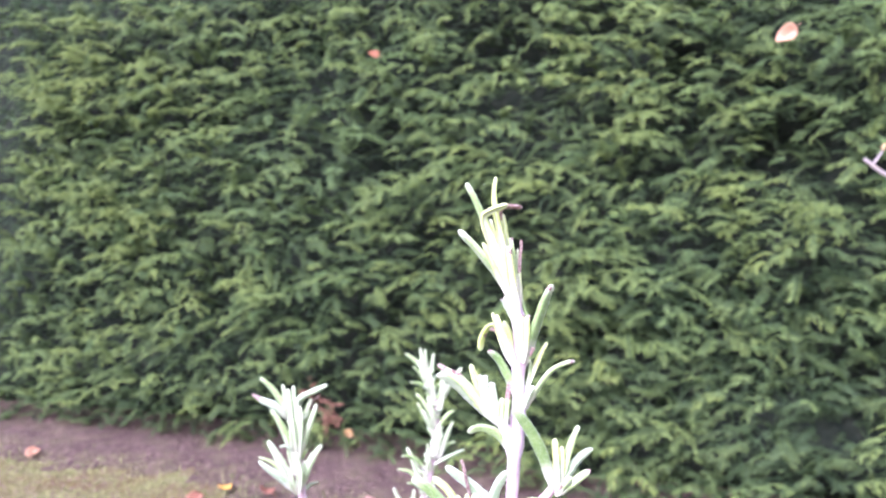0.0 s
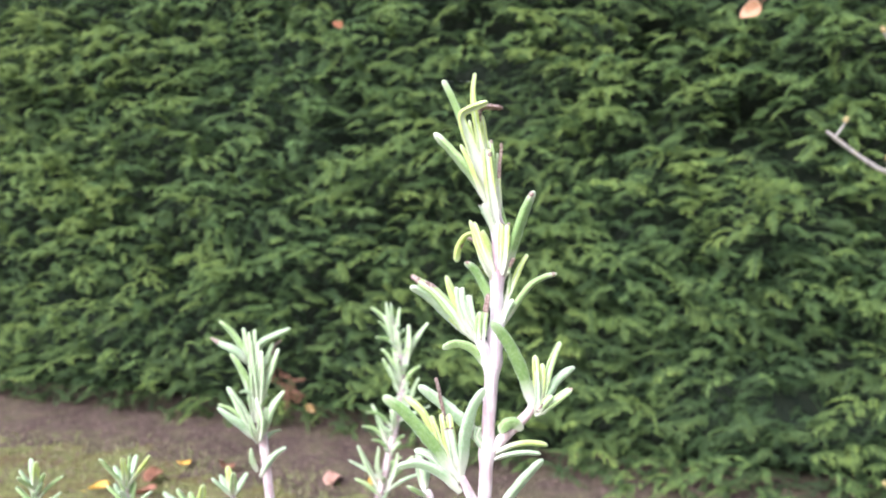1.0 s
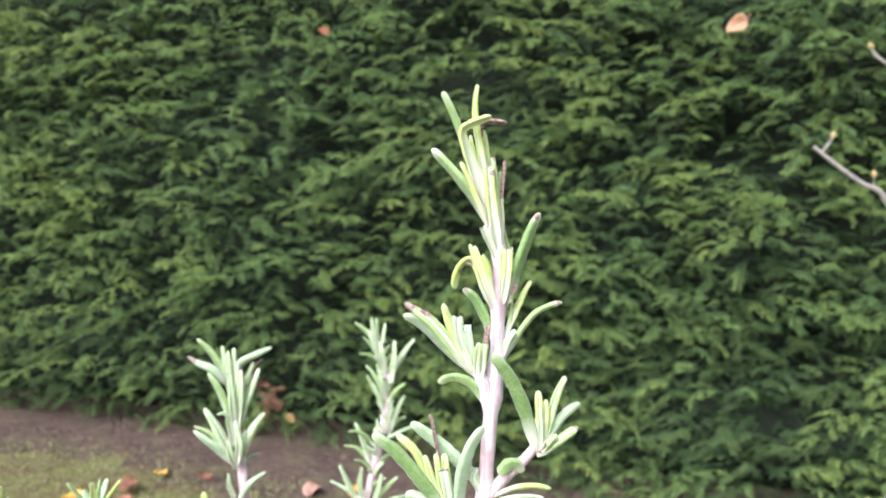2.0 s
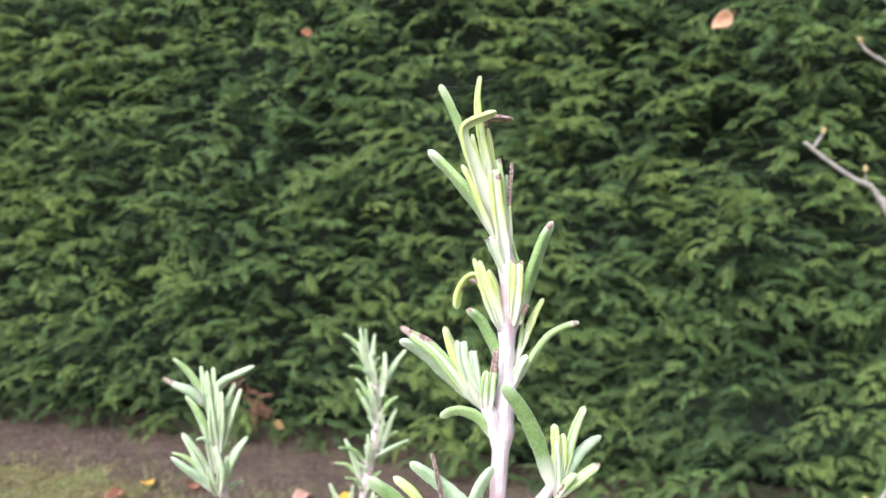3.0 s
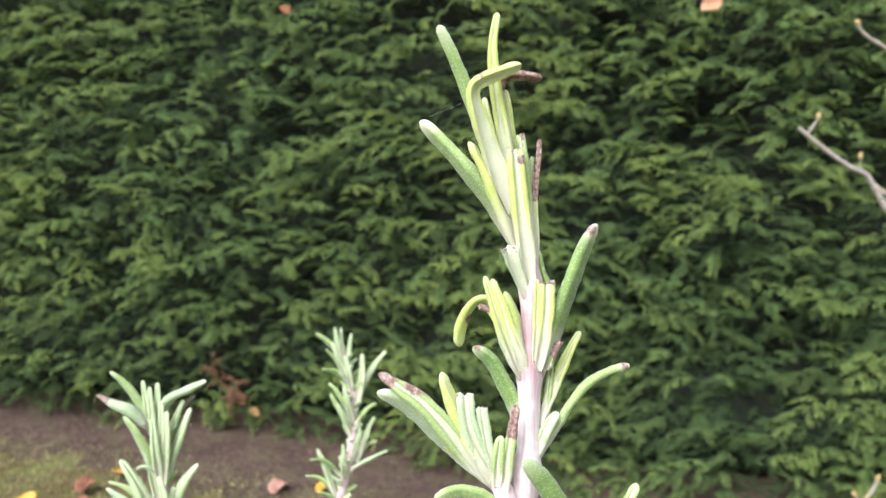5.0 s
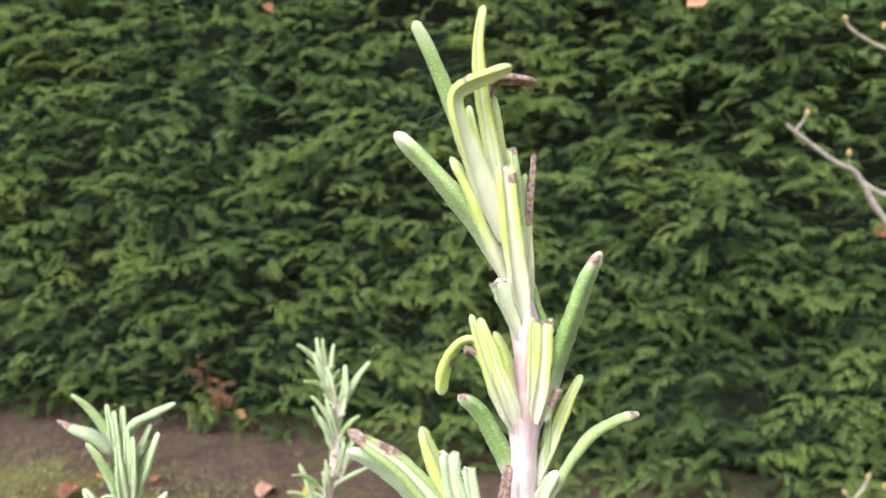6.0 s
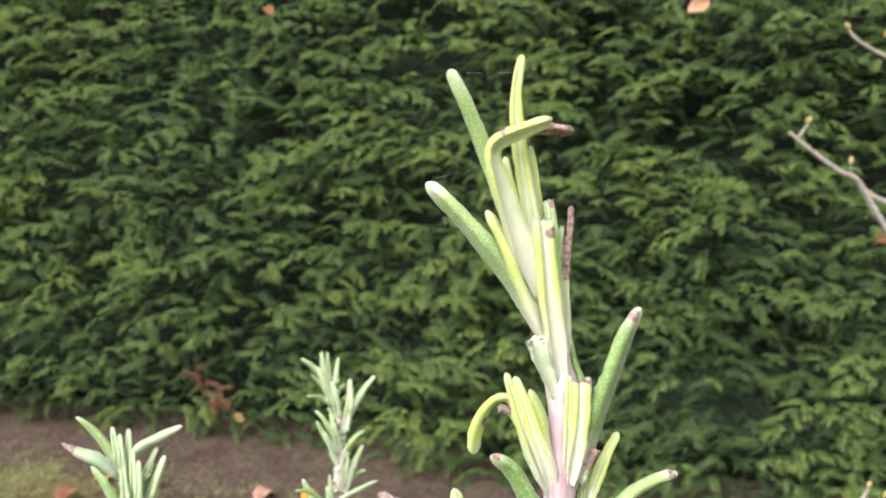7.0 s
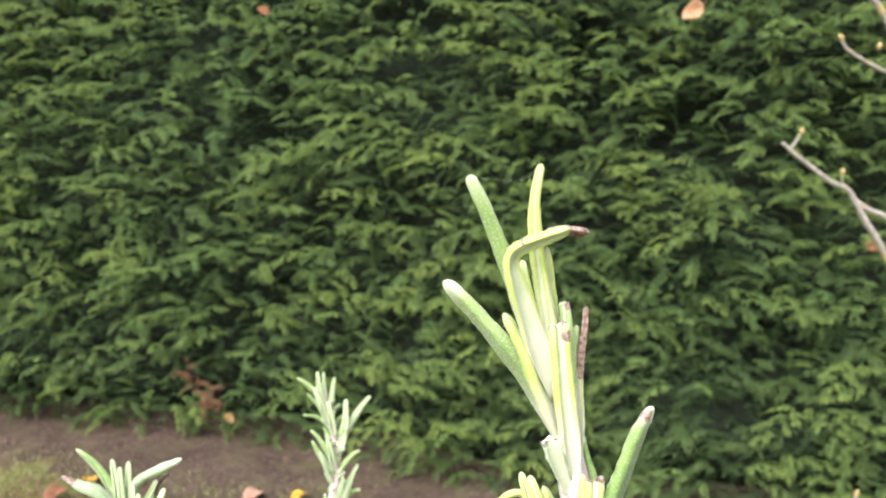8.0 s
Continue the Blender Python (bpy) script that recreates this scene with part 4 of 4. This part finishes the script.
# side shoot leaning the other way
shoot('right', [(19.3, 262.5, 700.6), (23.5, 262.2, 705.1), (29.2, 262.0, 710.7), (31.4, 262.0, 714.3)], (1.5, 1.0))
blade("right", "deep", [(30.8, 261.6, 711.5), (29.4, 260.5, 716.8), (26.8, 258.5, 724.1), (23.4, 256.5, 730.6), (19.7, 255.0, 735.4)], (2.58, 3.12, 3.26, 2.89), (172, 165), gap=0.062)
blade("right", "young", [(31.6, 261.6, 710.8), (31.4, 261.0, 715.6), (31.4, 260.8, 720.9), (31.1, 261.0, 725.9)], (1.94, 2.2, 2.07), 10)
blade("right", "green", [(32.1, 262.0, 711.4), (34.1, 262.0, 719.0), (35.7, 262.2, 724.5), (37.7, 262.2, 729.0)], (1.78, 2.19, 2.05, 1.78), -25)
blade("right", "pale", [(32.3, 262.4, 711.2), (35.4, 263.8, 716.1), (38.4, 265.0, 719.4), (42.1, 266.0, 721.7)], (3.27, 4.29, 4.49, 4.08), -110)
blade("right", "green", [(31.1, 261.7, 710.7), (33.1, 261.2, 712.0), (36.8, 260.8, 714.8), (40.5, 261.0, 717.4)], (2.4, 2.57, 2.4), -60, dead=0.07)
blade("right", "pale", [(31.7, 260.8, 711.7), (31.6, 260.0, 717.2), (31.3, 260.0, 722.4)], (1.15, 1.41, 1.28), 0, gap=0.124)
blade("right", "young", [(32.1, 261.6, 712.1), (33.0, 261.3, 718.8), (33.0, 261.4, 723.8)], (1.61, 1.74, 1.61), -20)
blade("right", "green", [(31.9, 260.4, 711.8), (33.9, 259.6, 714.9), (35.4, 259.8, 715.9)], (1.66, 1.99, 1.82), -50)
blade("right", "deep", [(31.6, 261.0, 711.3), (32.6, 259.8, 712.9), (33.0, 259.4, 713.8)], (1.15, 1.28, 1.28), 0, cut=True, dead=0.9)
blade("right", "green", [(27.9, 261.6, 707.0), (25.5, 260.4, 709.0), (23.4, 259.4, 708.6), (22.0, 258.6, 707.0)], (2.37, 3.02, 3.28, 3.15), 165, tip=0.4)
blade("right", "young", [(21.3, 261.8, 701.0), (25.1, 260.8, 703.1), (29.5, 259.6, 704.1), (34.0, 259.0, 703.6)], (2.02, 2.4, 2.4), -120, gap=0.062)
blade("right", "pale", [(20.9, 261.8, 699.4), (23.8, 260.6, 700.8), (28.1, 259.0, 701.8), (32.1, 258.0, 701.8)], (1.66, 1.99, 1.99), -130)
# low side shoot
shoot('low_left', [(18.2, 262.0, 686.5), (15.3, 261.5, 689.6), (12.5, 261.0, 695.6)], (1.5, 0.9))
blade("low_left", "deep", [(12.1, 261.3, 694.0), (8.5, 260.5, 699.7), (3.6, 259.5, 706.5), (-1.8, 258.9, 712.9), (-6.8, 259.0, 716.8)], (2.73, 3.41, 3.41, 3.28), 155, tip=0.4)
blade("low_left", "young", [(12.3, 261.5, 693.9), (8.9, 261.7, 699.9), (5.7, 261.9, 706.2), (2.7, 262.0, 712.0), (-1.4, 262.0, 715.9)], (2.64, 3.25, 3.25, 2.64), 70)
blade("low_left", "pale", [(18.0, 261.9, 702.3), (16.1, 262.5, 705.9), (11.5, 263.5, 710.4), (6.8, 264.1, 714.4), (2.0, 264.0, 718.1)], (2.81, 3.37, 3.37, 2.81), 150)
blade("low_left", "young", [(12.3, 261.5, 694.6), (10.2, 261.9, 703.8), (7.9, 262.1, 713.0), (7.0, 262.1, 717.7), (6.3, 262.0, 720.6)], (1.36, 1.51, 1.21, 1.36), 40, dead=0.42)
blade("low_left", "pale", [(12.5, 261.2, 694.7), (12.9, 260.1, 701.0), (13.7, 258.9, 707.6), (15.4, 258.3, 713.7), (18.3, 258.5, 718.3)], (2.53, 3.37, 3.37, 2.81), -150)
blade("low_left", "young", [(12.0, 261.2, 694.7), (9.0, 260.5, 700.3), (6.6, 260.3, 706.3), (5.0, 260.5, 711.4)], (1.67, 2.11, 1.81), 40)
blade("low_left", "young", [(12.0, 261.1, 694.7), (10.1, 260.1, 700.4), (8.4, 259.5, 706.5), (7.5, 259.7, 712.0)], (1.55, 1.68, 1.55), 10)
blade("low_left", "young", [(12.3, 261.5, 694.6), (11.2, 260.9, 700.1), (10.2, 260.7, 706.1), (9.5, 260.9, 711.6)], (1.97, 2.22, 2.09), -15)
blade("low_left", "pale", [(11.3, 259.9, 698.5), (10.2, 258.9, 704.1), (9.3, 258.9, 708.7)], (2.05, 2.32, 2.32), -8, cut=True, gap=0.124, brown=(1.0, 0.06, 0))
blade("main", "pale", [(18.8, 261.9, 702.0), (16.3, 260.9, 705.6), (17.0, 261.0, 708.2)], (1.74, 1.88, 1.74), 20, cut=True, gap=0.124)
blade("main", "pale", [(22.1, 261.8, 686.2), (24.6, 261.0, 690.0), (29.0, 260.0, 695.8), (33.0, 260.0, 699.8)], (2.89, 3.61, 3.61, 3.25), -130)
blade("low_left", "pale", [(12.2, 260.9, 691.5), (7.3, 259.9, 696.9), (1.7, 259.3, 699.6), (-3.6, 259.5, 698.8)], (2.44, 2.9, 2.9, 2.59), 150)
blade("low_left", "pale", [(10.2, 262.0, 695.8), (5.0, 263.0, 700.3), (0.8, 263.0, 701.9)], (2.38, 2.76, 2.38), 60)
shoot('back_low', [(5.5, 285.0, 669.4), (3.6, 285.0, 685.5)], (1.2, 0.8), [(-24, 420, -20), (-10, 350, 300), (4, 292, 560)])
leaf('back_low', 14.5, -133, 13, 11.7, -0, 3.4, look_of='pale')
leaf('back_low', 16.2, 74, 27, 4.6, 0, 2.6, look_of='pale')
leaf('back_low', 12.9, -135, 56, 8.6, 0, 2.6)
# shorter shoot
shoot("short", [(-64.5, 436.0, 625.8), (-66.7, 436.0, 650.7), (-68.3, 436.0, 667.1), (-69.6, 436.0, 681.3), (-70.6, 436.0, 697.0)], (2.0, 1.9, 1.6, 0.9), [(-32, 432, -20), (-40, 434, 250), (-54, 436, 500)])
blade("short", "green", [(-72.7, 436.5, 691.4), (-76.9, 437.5, 699.8), (-81.2, 437.5, 706.2), (-86.0, 437.0, 711.0)], (3.13, 4.53, 4.18, 2.59), 130)
blade("short", "pale", [(-72.9, 435.0, 691.2), (-78.5, 432.5, 698.1), (-84.1, 432.0, 701.1), (-89.0, 432.0, 704.3)], (4.19, 6.52, 6.0, 2.58), 100, dead=0.22)
blade("short", "green", [(-70.5, 434.5, 672.1), (-73.1, 431.0, 684.0), (-76.3, 429.5, 692.1), (-80.1, 430.0, 697.4)], (3.44, 5.21, 4.81, 3.0), 130)
blade("short", "downy", [(-71.7, 436.0, 686.5), (-73.4, 434.5, 699.1), (-74.9, 435.0, 708.1)], (2.2, 2.72, 1.68), 10)
blade("short", "downy", [(-70.8, 435.0, 680.6), (-71.3, 432.0, 697.1), (-71.9, 432.0, 706.6)], (2.42, 2.98, 1.66), 0, gap=0.0744)
blade("short", "downy", [(-70.7, 436.0, 686.5), (-69.7, 433.5, 699.3), (-69.7, 434.0, 707.5)], (2.45, 3.26, 1.88), -10)
blade("short", "pale", [(-70.6, 436.0, 694.4), (-65.8, 434.5, 701.5), (-59.7, 434.5, 704.6), (-53.8, 435.0, 707.4)], (3.47, 5.33, 5.23, 3.46), (-120, -80))
blade("short", "downy", [(-69.8, 436.0, 676.7), (-67.4, 435.0, 686.7), (-63.9, 434.5, 695.6), (-61.5, 435.0, 701.1)], (2.27, 3.11, 1.73), -20)
blade("short", "green", [(-69.3, 436.0, 676.7), (-64.9, 437.5, 688.6), (-61.5, 438.0, 698.6), (-58.1, 438.0, 701.8)], (2.5, 2.78, 1.51), -50, dead=0.3)
blade("short", "downy", [(-68.8, 435.5, 670.6), (-65.2, 433.5, 682.1), (-61.8, 433.0, 690.8), (-59.0, 434.0, 698.6)], (3.13, 4.53, 2.59), -50, gap=0.112)
blade("short", "downy", [(-70.2, 434.0, 673.0), (-72.5, 430.5, 684.1), (-74.7, 431.0, 690.6)], (2.77, 3.86, 2.14), 60)
blade("short", "downy", [(-68.5, 434.0, 672.2), (-67.7, 430.0, 690.3), (-68.0, 431.0, 701.9)], (2.42, 3.5, 1.86), 0, gap=0.0756)
blade("short", "downy", [(-69.1, 433.0, 671.3), (-69.6, 428.5, 685.8), (-70.5, 429.0, 696.8)], (2.48, 3.58, 2.05), 15)
blade("short", "downy", [(-68.4, 433.0, 670.0), (-66.2, 429.5, 687.9), (-66.0, 430.0, 698.7)], (2.48, 3.31, 1.9), -15)
blade("short", "pale", [(-69.8, 433.0, 675.0), (-72.8, 429.0, 680.1), (-76.1, 429.0, 679.7)], (2.19, 2.78, 1.73), 130)
blade("short", "downy", [(-70.3, 434.0, 664.9), (-71.7, 431.0, 677.9), (-73.1, 432.0, 686.2)], (2.27, 2.8, 1.55), 20)
blade("short", "downy", [(-70.8, 435.5, 658.3), (-74.8, 433.0, 668.2), (-78.8, 433.0, 676.0), (-82.5, 434.0, 681.5)], (3.47, 5.41, 4.64, 2.67), 60)
blade("short", "pale", [(-70.7, 435.0, 656.7), (-76.1, 432.0, 663.8), (-81.0, 430.5, 668.4), (-86.5, 431.0, 672.8)], (3.14, 4.76, 4.4, 2.58), 140)
blade("short", "green", [(-72.5, 437.0, 660.3), (-81.1, 439.0, 669.1), (-88.1, 439.0, 672.4)], (3.08, 4.29, 2.37), 110)
blade("short", "downy", [(-68.9, 435.5, 656.5), (-64.6, 433.0, 666.3), (-61.2, 433.0, 673.6), (-56.9, 434.0, 679.2)], (3.82, 5.79, 4.98, 2.67), -60)
blade("short", "downy", [(-68.6, 434.0, 656.2), (-65.9, 431.0, 664.5), (-64.6, 431.0, 672.7)], (2.2, 3.01, 1.68), -10)
blade("short", "downy", [(-68.3, 432.0, 656.8), (-66.4, 427.0, 668.0), (-68.4, 427.0, 677.7)], (2.72, 3.86, 2.05), -15)
blade("short", "downy", [(-69.2, 433.0, 655.8), (-70.5, 429.0, 662.7), (-71.7, 428.0, 669.0)], (2.27, 3.37, 1.94), 20, gap=0.0744)
blade("short", "pale", [(-69.0, 436.0, 653.9), (-64.4, 439.0, 658.1), (-59.5, 439.0, 660.1)], (2.11, 3.09, 1.68), -120)
blade("short", "pale", [(-68.6, 436.0, 639.4), (-62.4, 433.5, 649.1), (-56.4, 434.0, 653.3)], (3.77, 5.59, 3.46), -100)
blade("short", "downy", [(-69.9, 435.0, 641.8), (-71.8, 432.5, 648.1), (-72.1, 432.0, 653.7)], (2.01, 2.52, 1.4), 20)
shoot('short_low', [(-70.9, 437.0, 608.7), (-76.4, 428.0, 626.7), (-79.6, 424.0, 635.9)], (1.2, 0.8))
leaf('short_low', 29.9, -150, 43, 13.4, -0, 3.4, look_of='pale')
leaf('short_low', 29.9, 141, 47, 11.6, -0, 3.2, look_of='pale')
leaf('short_low', 29.9, 127, 19, 13.3, 0, 3.2, look_of='young')
leaf('short_low', 29.9, -75, 36, 16.9, 0, 3.2)
leaf('short_low', 29.9, 45, 42, 11.6, 0, 3.2, look_of='pale')
shoot('short_low_b', [(-72.4, 437.0, 598.1), (-89.7, 425.0, 616.7), (-94.4, 420.0, 627.6)], (1.2, 0.8))
leaf('short_low_b', 39.1, -175, 31, 16.5, -0, 3.9)
leaf('short_low_b', 39.1, 152, 65, 21.6, 0, 3.4, look_of='pale')
leaf('short_low_b', 39.1, -55, 22, 18.9, 0, 3.7, look_of='young')
leaf('short_low_b', 39.1, 121, 50, 14.1, 0, 3.4)
# small tips by the lawn side
shoot('tip_a', [(-129.2, 440.0, 595.7), (-130.1, 440.0, 616.9), (-130.6, 440.0, 634.1)], (1.4, 0.7), [(-36, 430, -20), (-70, 432, 250), (-120, 438, 480)])
leaf('tip_a', 38.5, -129, 37, 21.5, 0, 2.9)
leaf('tip_a', 38.5, 145, 44, 12.5, 0, 2.9, look_of='pale')
leaf('tip_a', 38.5, -78, 31, 19.8, 0, 2.9, look_of='young')
leaf('tip_a', 38.5, 0, 7, 15.6, 0, 2.9)
leaf('tip_a', 38.5, 80, 39, 16.0, -0, 2.9, look_of='pale')
leaf('tip_a', 38.5, -22, 39, 21.5, 0, 2.9, look_of='young')
leaf('tip_a', 30.5, -180, 44, 13.1, 0, 2.9)
leaf('tip_a', 27.9, -22, 52, 17.3, -0, 2.9, look_of='pale')
shoot('tip_b', [(-169.9, 440.0, 596.8), (-170.7, 440.0, 617.9), (-171.7, 440.0, 634.2)], (1.4, 0.7), [(-38, 426, -20), (-90, 430, 250), (-158, 438, 480)])
leaf('tip_b', 37.5, -108, 48, 14.1, 0, 2.9)
leaf('tip_b', 37.5, 127, 25, 14.6, -0, 2.9, look_of='pale')
leaf('tip_b', 37.5, -62, 35, 19.7, 0, 2.9, look_of='young')
leaf('tip_b', 37.5, 0, 29, 8.9, -0, 2.9)
leaf('tip_b', 37.5, 132, 86, 13.5, 0, 2.9, look_of='pale')
leaf('tip_b', 29.6, 180, 44, 13.2, -0, 2.9)
leaf('tip_b', 27.0, -21, 52, 17.4, -0, 2.9, look_of='pale')
# slender shoot further back
shoot('slender', [(-26.0, 602.0, 543.1), (-15.3, 602.0, 593.4), (-10.1, 602.0, 616.8), (-5.5, 602.0, 640.2), (-5.3, 602.0, 655.3), (-8.4, 602.0, 673.7), (-11.5, 602.0, 688.8)], (2.6, 2.2, 0.8), [(-28, 440, -20), (-35, 500, 220), (-34, 585, 430)])
blade("slender", "green", [(-12.6, 602.0, 683.0), (-19.3, 600.0, 690.8), (-25.3, 600.0, 695.5)], (3.37, 4.79, 2.66), 120)
blade("slender", "downy", [(-10.1, 602.0, 674.0), (-13.6, 599.0, 688.8), (-15.0, 599.0, 698.8)], (2.73, 3.38, 1.87), 10)
blade("slender", "downy", [(-9.8, 602.0, 675.8), (-11.5, 602.0, 688.4), (-11.9, 602.0, 698.0)], (2.05, 3.02, 1.62), -10)
blade("slender", "downy", [(-8.7, 602.0, 673.2), (-7.6, 603.0, 685.3), (-6.2, 603.0, 694.7)], (2.4, 3.53, 1.89), -40)
blade("slender", "green", [(-8.7, 602.0, 670.4), (-14.8, 605.0, 679.6), (-20.5, 605.0, 686.1)], (2.91, 3.73, 2.0), 120)
blade("slender", "downy", [(-9.0, 601.0, 668.7), (-13.2, 597.0, 682.0), (-16.8, 598.0, 690.8)], (2.82, 3.89, 2.15), 20)
blade("slender", "downy", [(-6.2, 601.0, 663.3), (-7.9, 597.0, 674.8), (-9.7, 598.0, 683.6)], (3.02, 4.12, 2.31), 0, gap=0.0744)
blade("slender", "deep", [(-5.5, 602.0, 664.9), (-14.0, 600.0, 674.0), (-22.5, 601.0, 675.7)], (2.4, 3.53, 1.89), 140)
blade("slender", "downy", [(-4.0, 601.0, 654.3), (-0.8, 598.0, 671.0), (-0.5, 599.0, 684.1)], (3.38, 4.53, 2.59), -10, gap=0.0775)
blade("slender", "downy", [(-3.3, 602.0, 659.5), (5.6, 604.0, 675.7), (12.4, 604.0, 684.3)], (3.04, 4.32, 2.39), -50)
blade("slender", "green", [(-6.5, 601.0, 648.9), (-13.9, 598.0, 663.3), (-18.6, 599.0, 668.5)], (4.06, 5.78, 3.2), 100)
blade("slender", "downy", [(-5.4, 601.0, 643.5), (-8.3, 596.0, 657.2), (-10.7, 597.0, 667.0)], (2.82, 3.89, 2.15), 20)
blade("slender", "green", [(-5.4, 602.0, 640.7), (-14.1, 604.0, 653.7), (-18.0, 604.0, 661.4)], (3.88, 5.35, 2.96), 120)
blade("slender", "downy", [(-6.1, 601.0, 639.5), (-11.1, 597.0, 650.9), (-13.9, 597.0, 657.7)], (3.88, 4.79, 2.66), 60)
blade("slender", "green", [(-5.4, 602.0, 643.2), (1.7, 600.0, 653.0), (7.0, 601.0, 656.4)], (3.62, 5.34, 2.86), -90)
blade("slender", "downy", [(-4.0, 602.0, 623.3), (2.4, 603.0, 641.1), (6.0, 603.0, 648.3)], (2.78, 3.95, 2.19), -40)
blade("slender", "green", [(-6.9, 602.0, 623.3), (1.8, 606.0, 631.6), (7.2, 606.0, 633.8)], (3.51, 4.5, 2.4), -80)
blade("slender", "pale", [(-9.0, 602.0, 619.0), (4.2, 600.0, 625.9), (13.2, 600.0, 630.1)], (3.23, 4.76, 2.55), -110)
blade("slender", "downy", [(-6.8, 601.0, 625.4), (-3.3, 597.0, 637.2), (-1.9, 598.0, 644.1)], (2.37, 3.02, 1.62), 10)
blade("slender", "downy", [(-9.7, 601.0, 618.2), (-11.1, 598.0, 626.3), (-11.4, 598.0, 634.9)], (2.03, 2.6, 1.39), 0)
blade("slender", "downy", [(-15.4, 602.0, 603.4), (-21.2, 602.0, 621.7), (-25.5, 603.0, 631.3)], (3.37, 4.79, 2.66), 60)
blade("slender", "deep", [(-11.1, 602.0, 614.3), (-21.1, 599.0, 625.4), (-29.3, 600.0, 626.3)], (2.4, 3.53, 1.89), 140)
blade("slender", "downy", [(-11.1, 601.0, 612.7), (-11.1, 596.0, 623.2), (-13.2, 596.0, 629.3)], (2.97, 4.1, 2.26), 30)
blade("slender", "green", [(-14.0, 602.0, 603.4), (-23.3, 603.0, 614.1), (-32.3, 604.0, 616.2)], (2.4, 3.53, 1.89), 140)
blade("slender", "deep", [(-14.0, 601.0, 599.0), (-19.3, 598.0, 606.9), (-26.0, 598.0, 608.8)], (2.63, 3.36, 1.8), 130)
blade("slender", "downy", [(-14.7, 602.0, 595.7), (-11.5, 600.0, 602.5), (-7.2, 600.0, 606.5)], (2.91, 4.29, 2.3), -60)
blade("slender", "downy", [(-21.2, 602.0, 574.3), (-30.0, 600.0, 593.4), (-35.0, 600.0, 605.0)], (3.37, 4.79, 2.66), 60)
blade("slender", "pale", [(-18.3, 602.0, 579.7), (-32.0, 604.0, 588.4), (-41.4, 605.0, 593.4)], (3.23, 4.76, 2.55), 110)
blade("slender", "downy", [(-17.6, 601.0, 578.2), (-22.1, 597.0, 590.6), (-21.0, 597.0, 604.7)], (2.45, 3.48, 1.93), 20)
blade("slender", "downy", [(-16.1, 601.0, 574.6), (-10.7, 599.0, 588.7), (-8.6, 599.0, 599.5)], (2.82, 3.89, 2.15), -20)
blade("slender", "green", [(-16.2, 602.0, 577.9), (-4.7, 603.0, 589.8), (1.8, 603.0, 595.9)], (3.23, 4.76, 2.55), -70)
blade("slender", "pale", [(-17.6, 602.0, 572.4), (-2.5, 599.0, 582.3), (8.2, 599.0, 585.1)], (3.23, 4.76, 2.55), -110)
blade("slender", "green", [(-19.4, 602.0, 568.8), (-30.0, 599.0, 579.2), (-37.4, 599.0, 582.9)], (4.06, 5.78, 3.2), 100)


def bristle(key, low, high, count, length, lean, width, seed):
    """Small leaves that fill a stretch of a shoot."""
    rng = random.Random(seed)
    for i in range(count):
        up = low + (high - low) * (i + rng.random()) / count
        leaf(key, up, i * 137.5 + rng.uniform(-25, 25), rng.uniform(0.6, 1.3) * lean, rng.uniform(0.6, 1.2) * length, rng.uniform(-10, 35), width * rng.uniform(0.8, 1.15), look_of=rng.choice(("green", "downy", "downy", "pale")))


bristle("slender", 62, 140, 40, 9, 42, 3.1, 5)
bristle("slender", 20, 60, 8, 14, 55, 2.4, 6)
bristle("short", 44, 62, 7, 13, 26, 3.6, 7)
bristle("tip_a", 26, 37, 6, 13, 30, 2.4, 9)
bristle("tip_b", 26, 36, 6, 13, 30, 2.4, 10)


def lower_leaves():
    """The older leaves further down each stem."""
    rng = random.Random(77)
    meshes = []
    for i in range(6):
        line, under = bent_line((0, 0, 0), 0, rng.uniform(45, 70), rng.uniform(20, 28), rng.uniform(-5, 30))
        width = rng.uniform(2.4, 3.2)
        me = leaf_mesh(line, (0.8 * width, width, width, 0.85 * width), under, seed=i, body=12)
        for m in ((leaf_green, leaf_pale)[i % 2], leaf_felt):
            me.materials.append(m)
        meshes.append(me)
    for ob, pts, low in STEMS.values():
        if len(low) < 3:
            continue
        line = smooth_line(low, 8)
        gap = 0.0
        for a, c in zip(line, line[1:]):
            gap += (c - a).length
            while gap > 0.011:
                gap -= 0.011
                p = a.lerp(c, rng.random())
                if 0.16 < p.z < 0.55:
                    lf = new("leaf", rng.choice(meshes))
                    lf.parent = ob
                    lf.matrix_basis = Matrix.Translation(p - ROOT) @ pose(0, 0, 0, 0, 0, rng.uniform(0, 360))


lower_leaves()


# ---- threads of spider silk between leaf tips ----
def silk(a, c, sag):
    a, c = Vector(a) * MM, Vector(c) * MM
    line = smooth_line([a, (a + c) / 2 - Vector((0, 0, sag * MM)), c], 8)
    ob = part("silk_thread", tube("silk_thread", [p - a for p in line], [0.0000035] * len(line), 5), silk_mat)
    ob.location = a
    return tagged(ob, "fine spider thread strung between rosemary leaf tips", "spider silk", "spider threads")


silk((7.4, 267.0, 781.8), (12.1, 260.3, 783.4), 0.1)
silk((9.2, 262.4, 793.7), (15.7, 260.2, 793.5), 0.1)
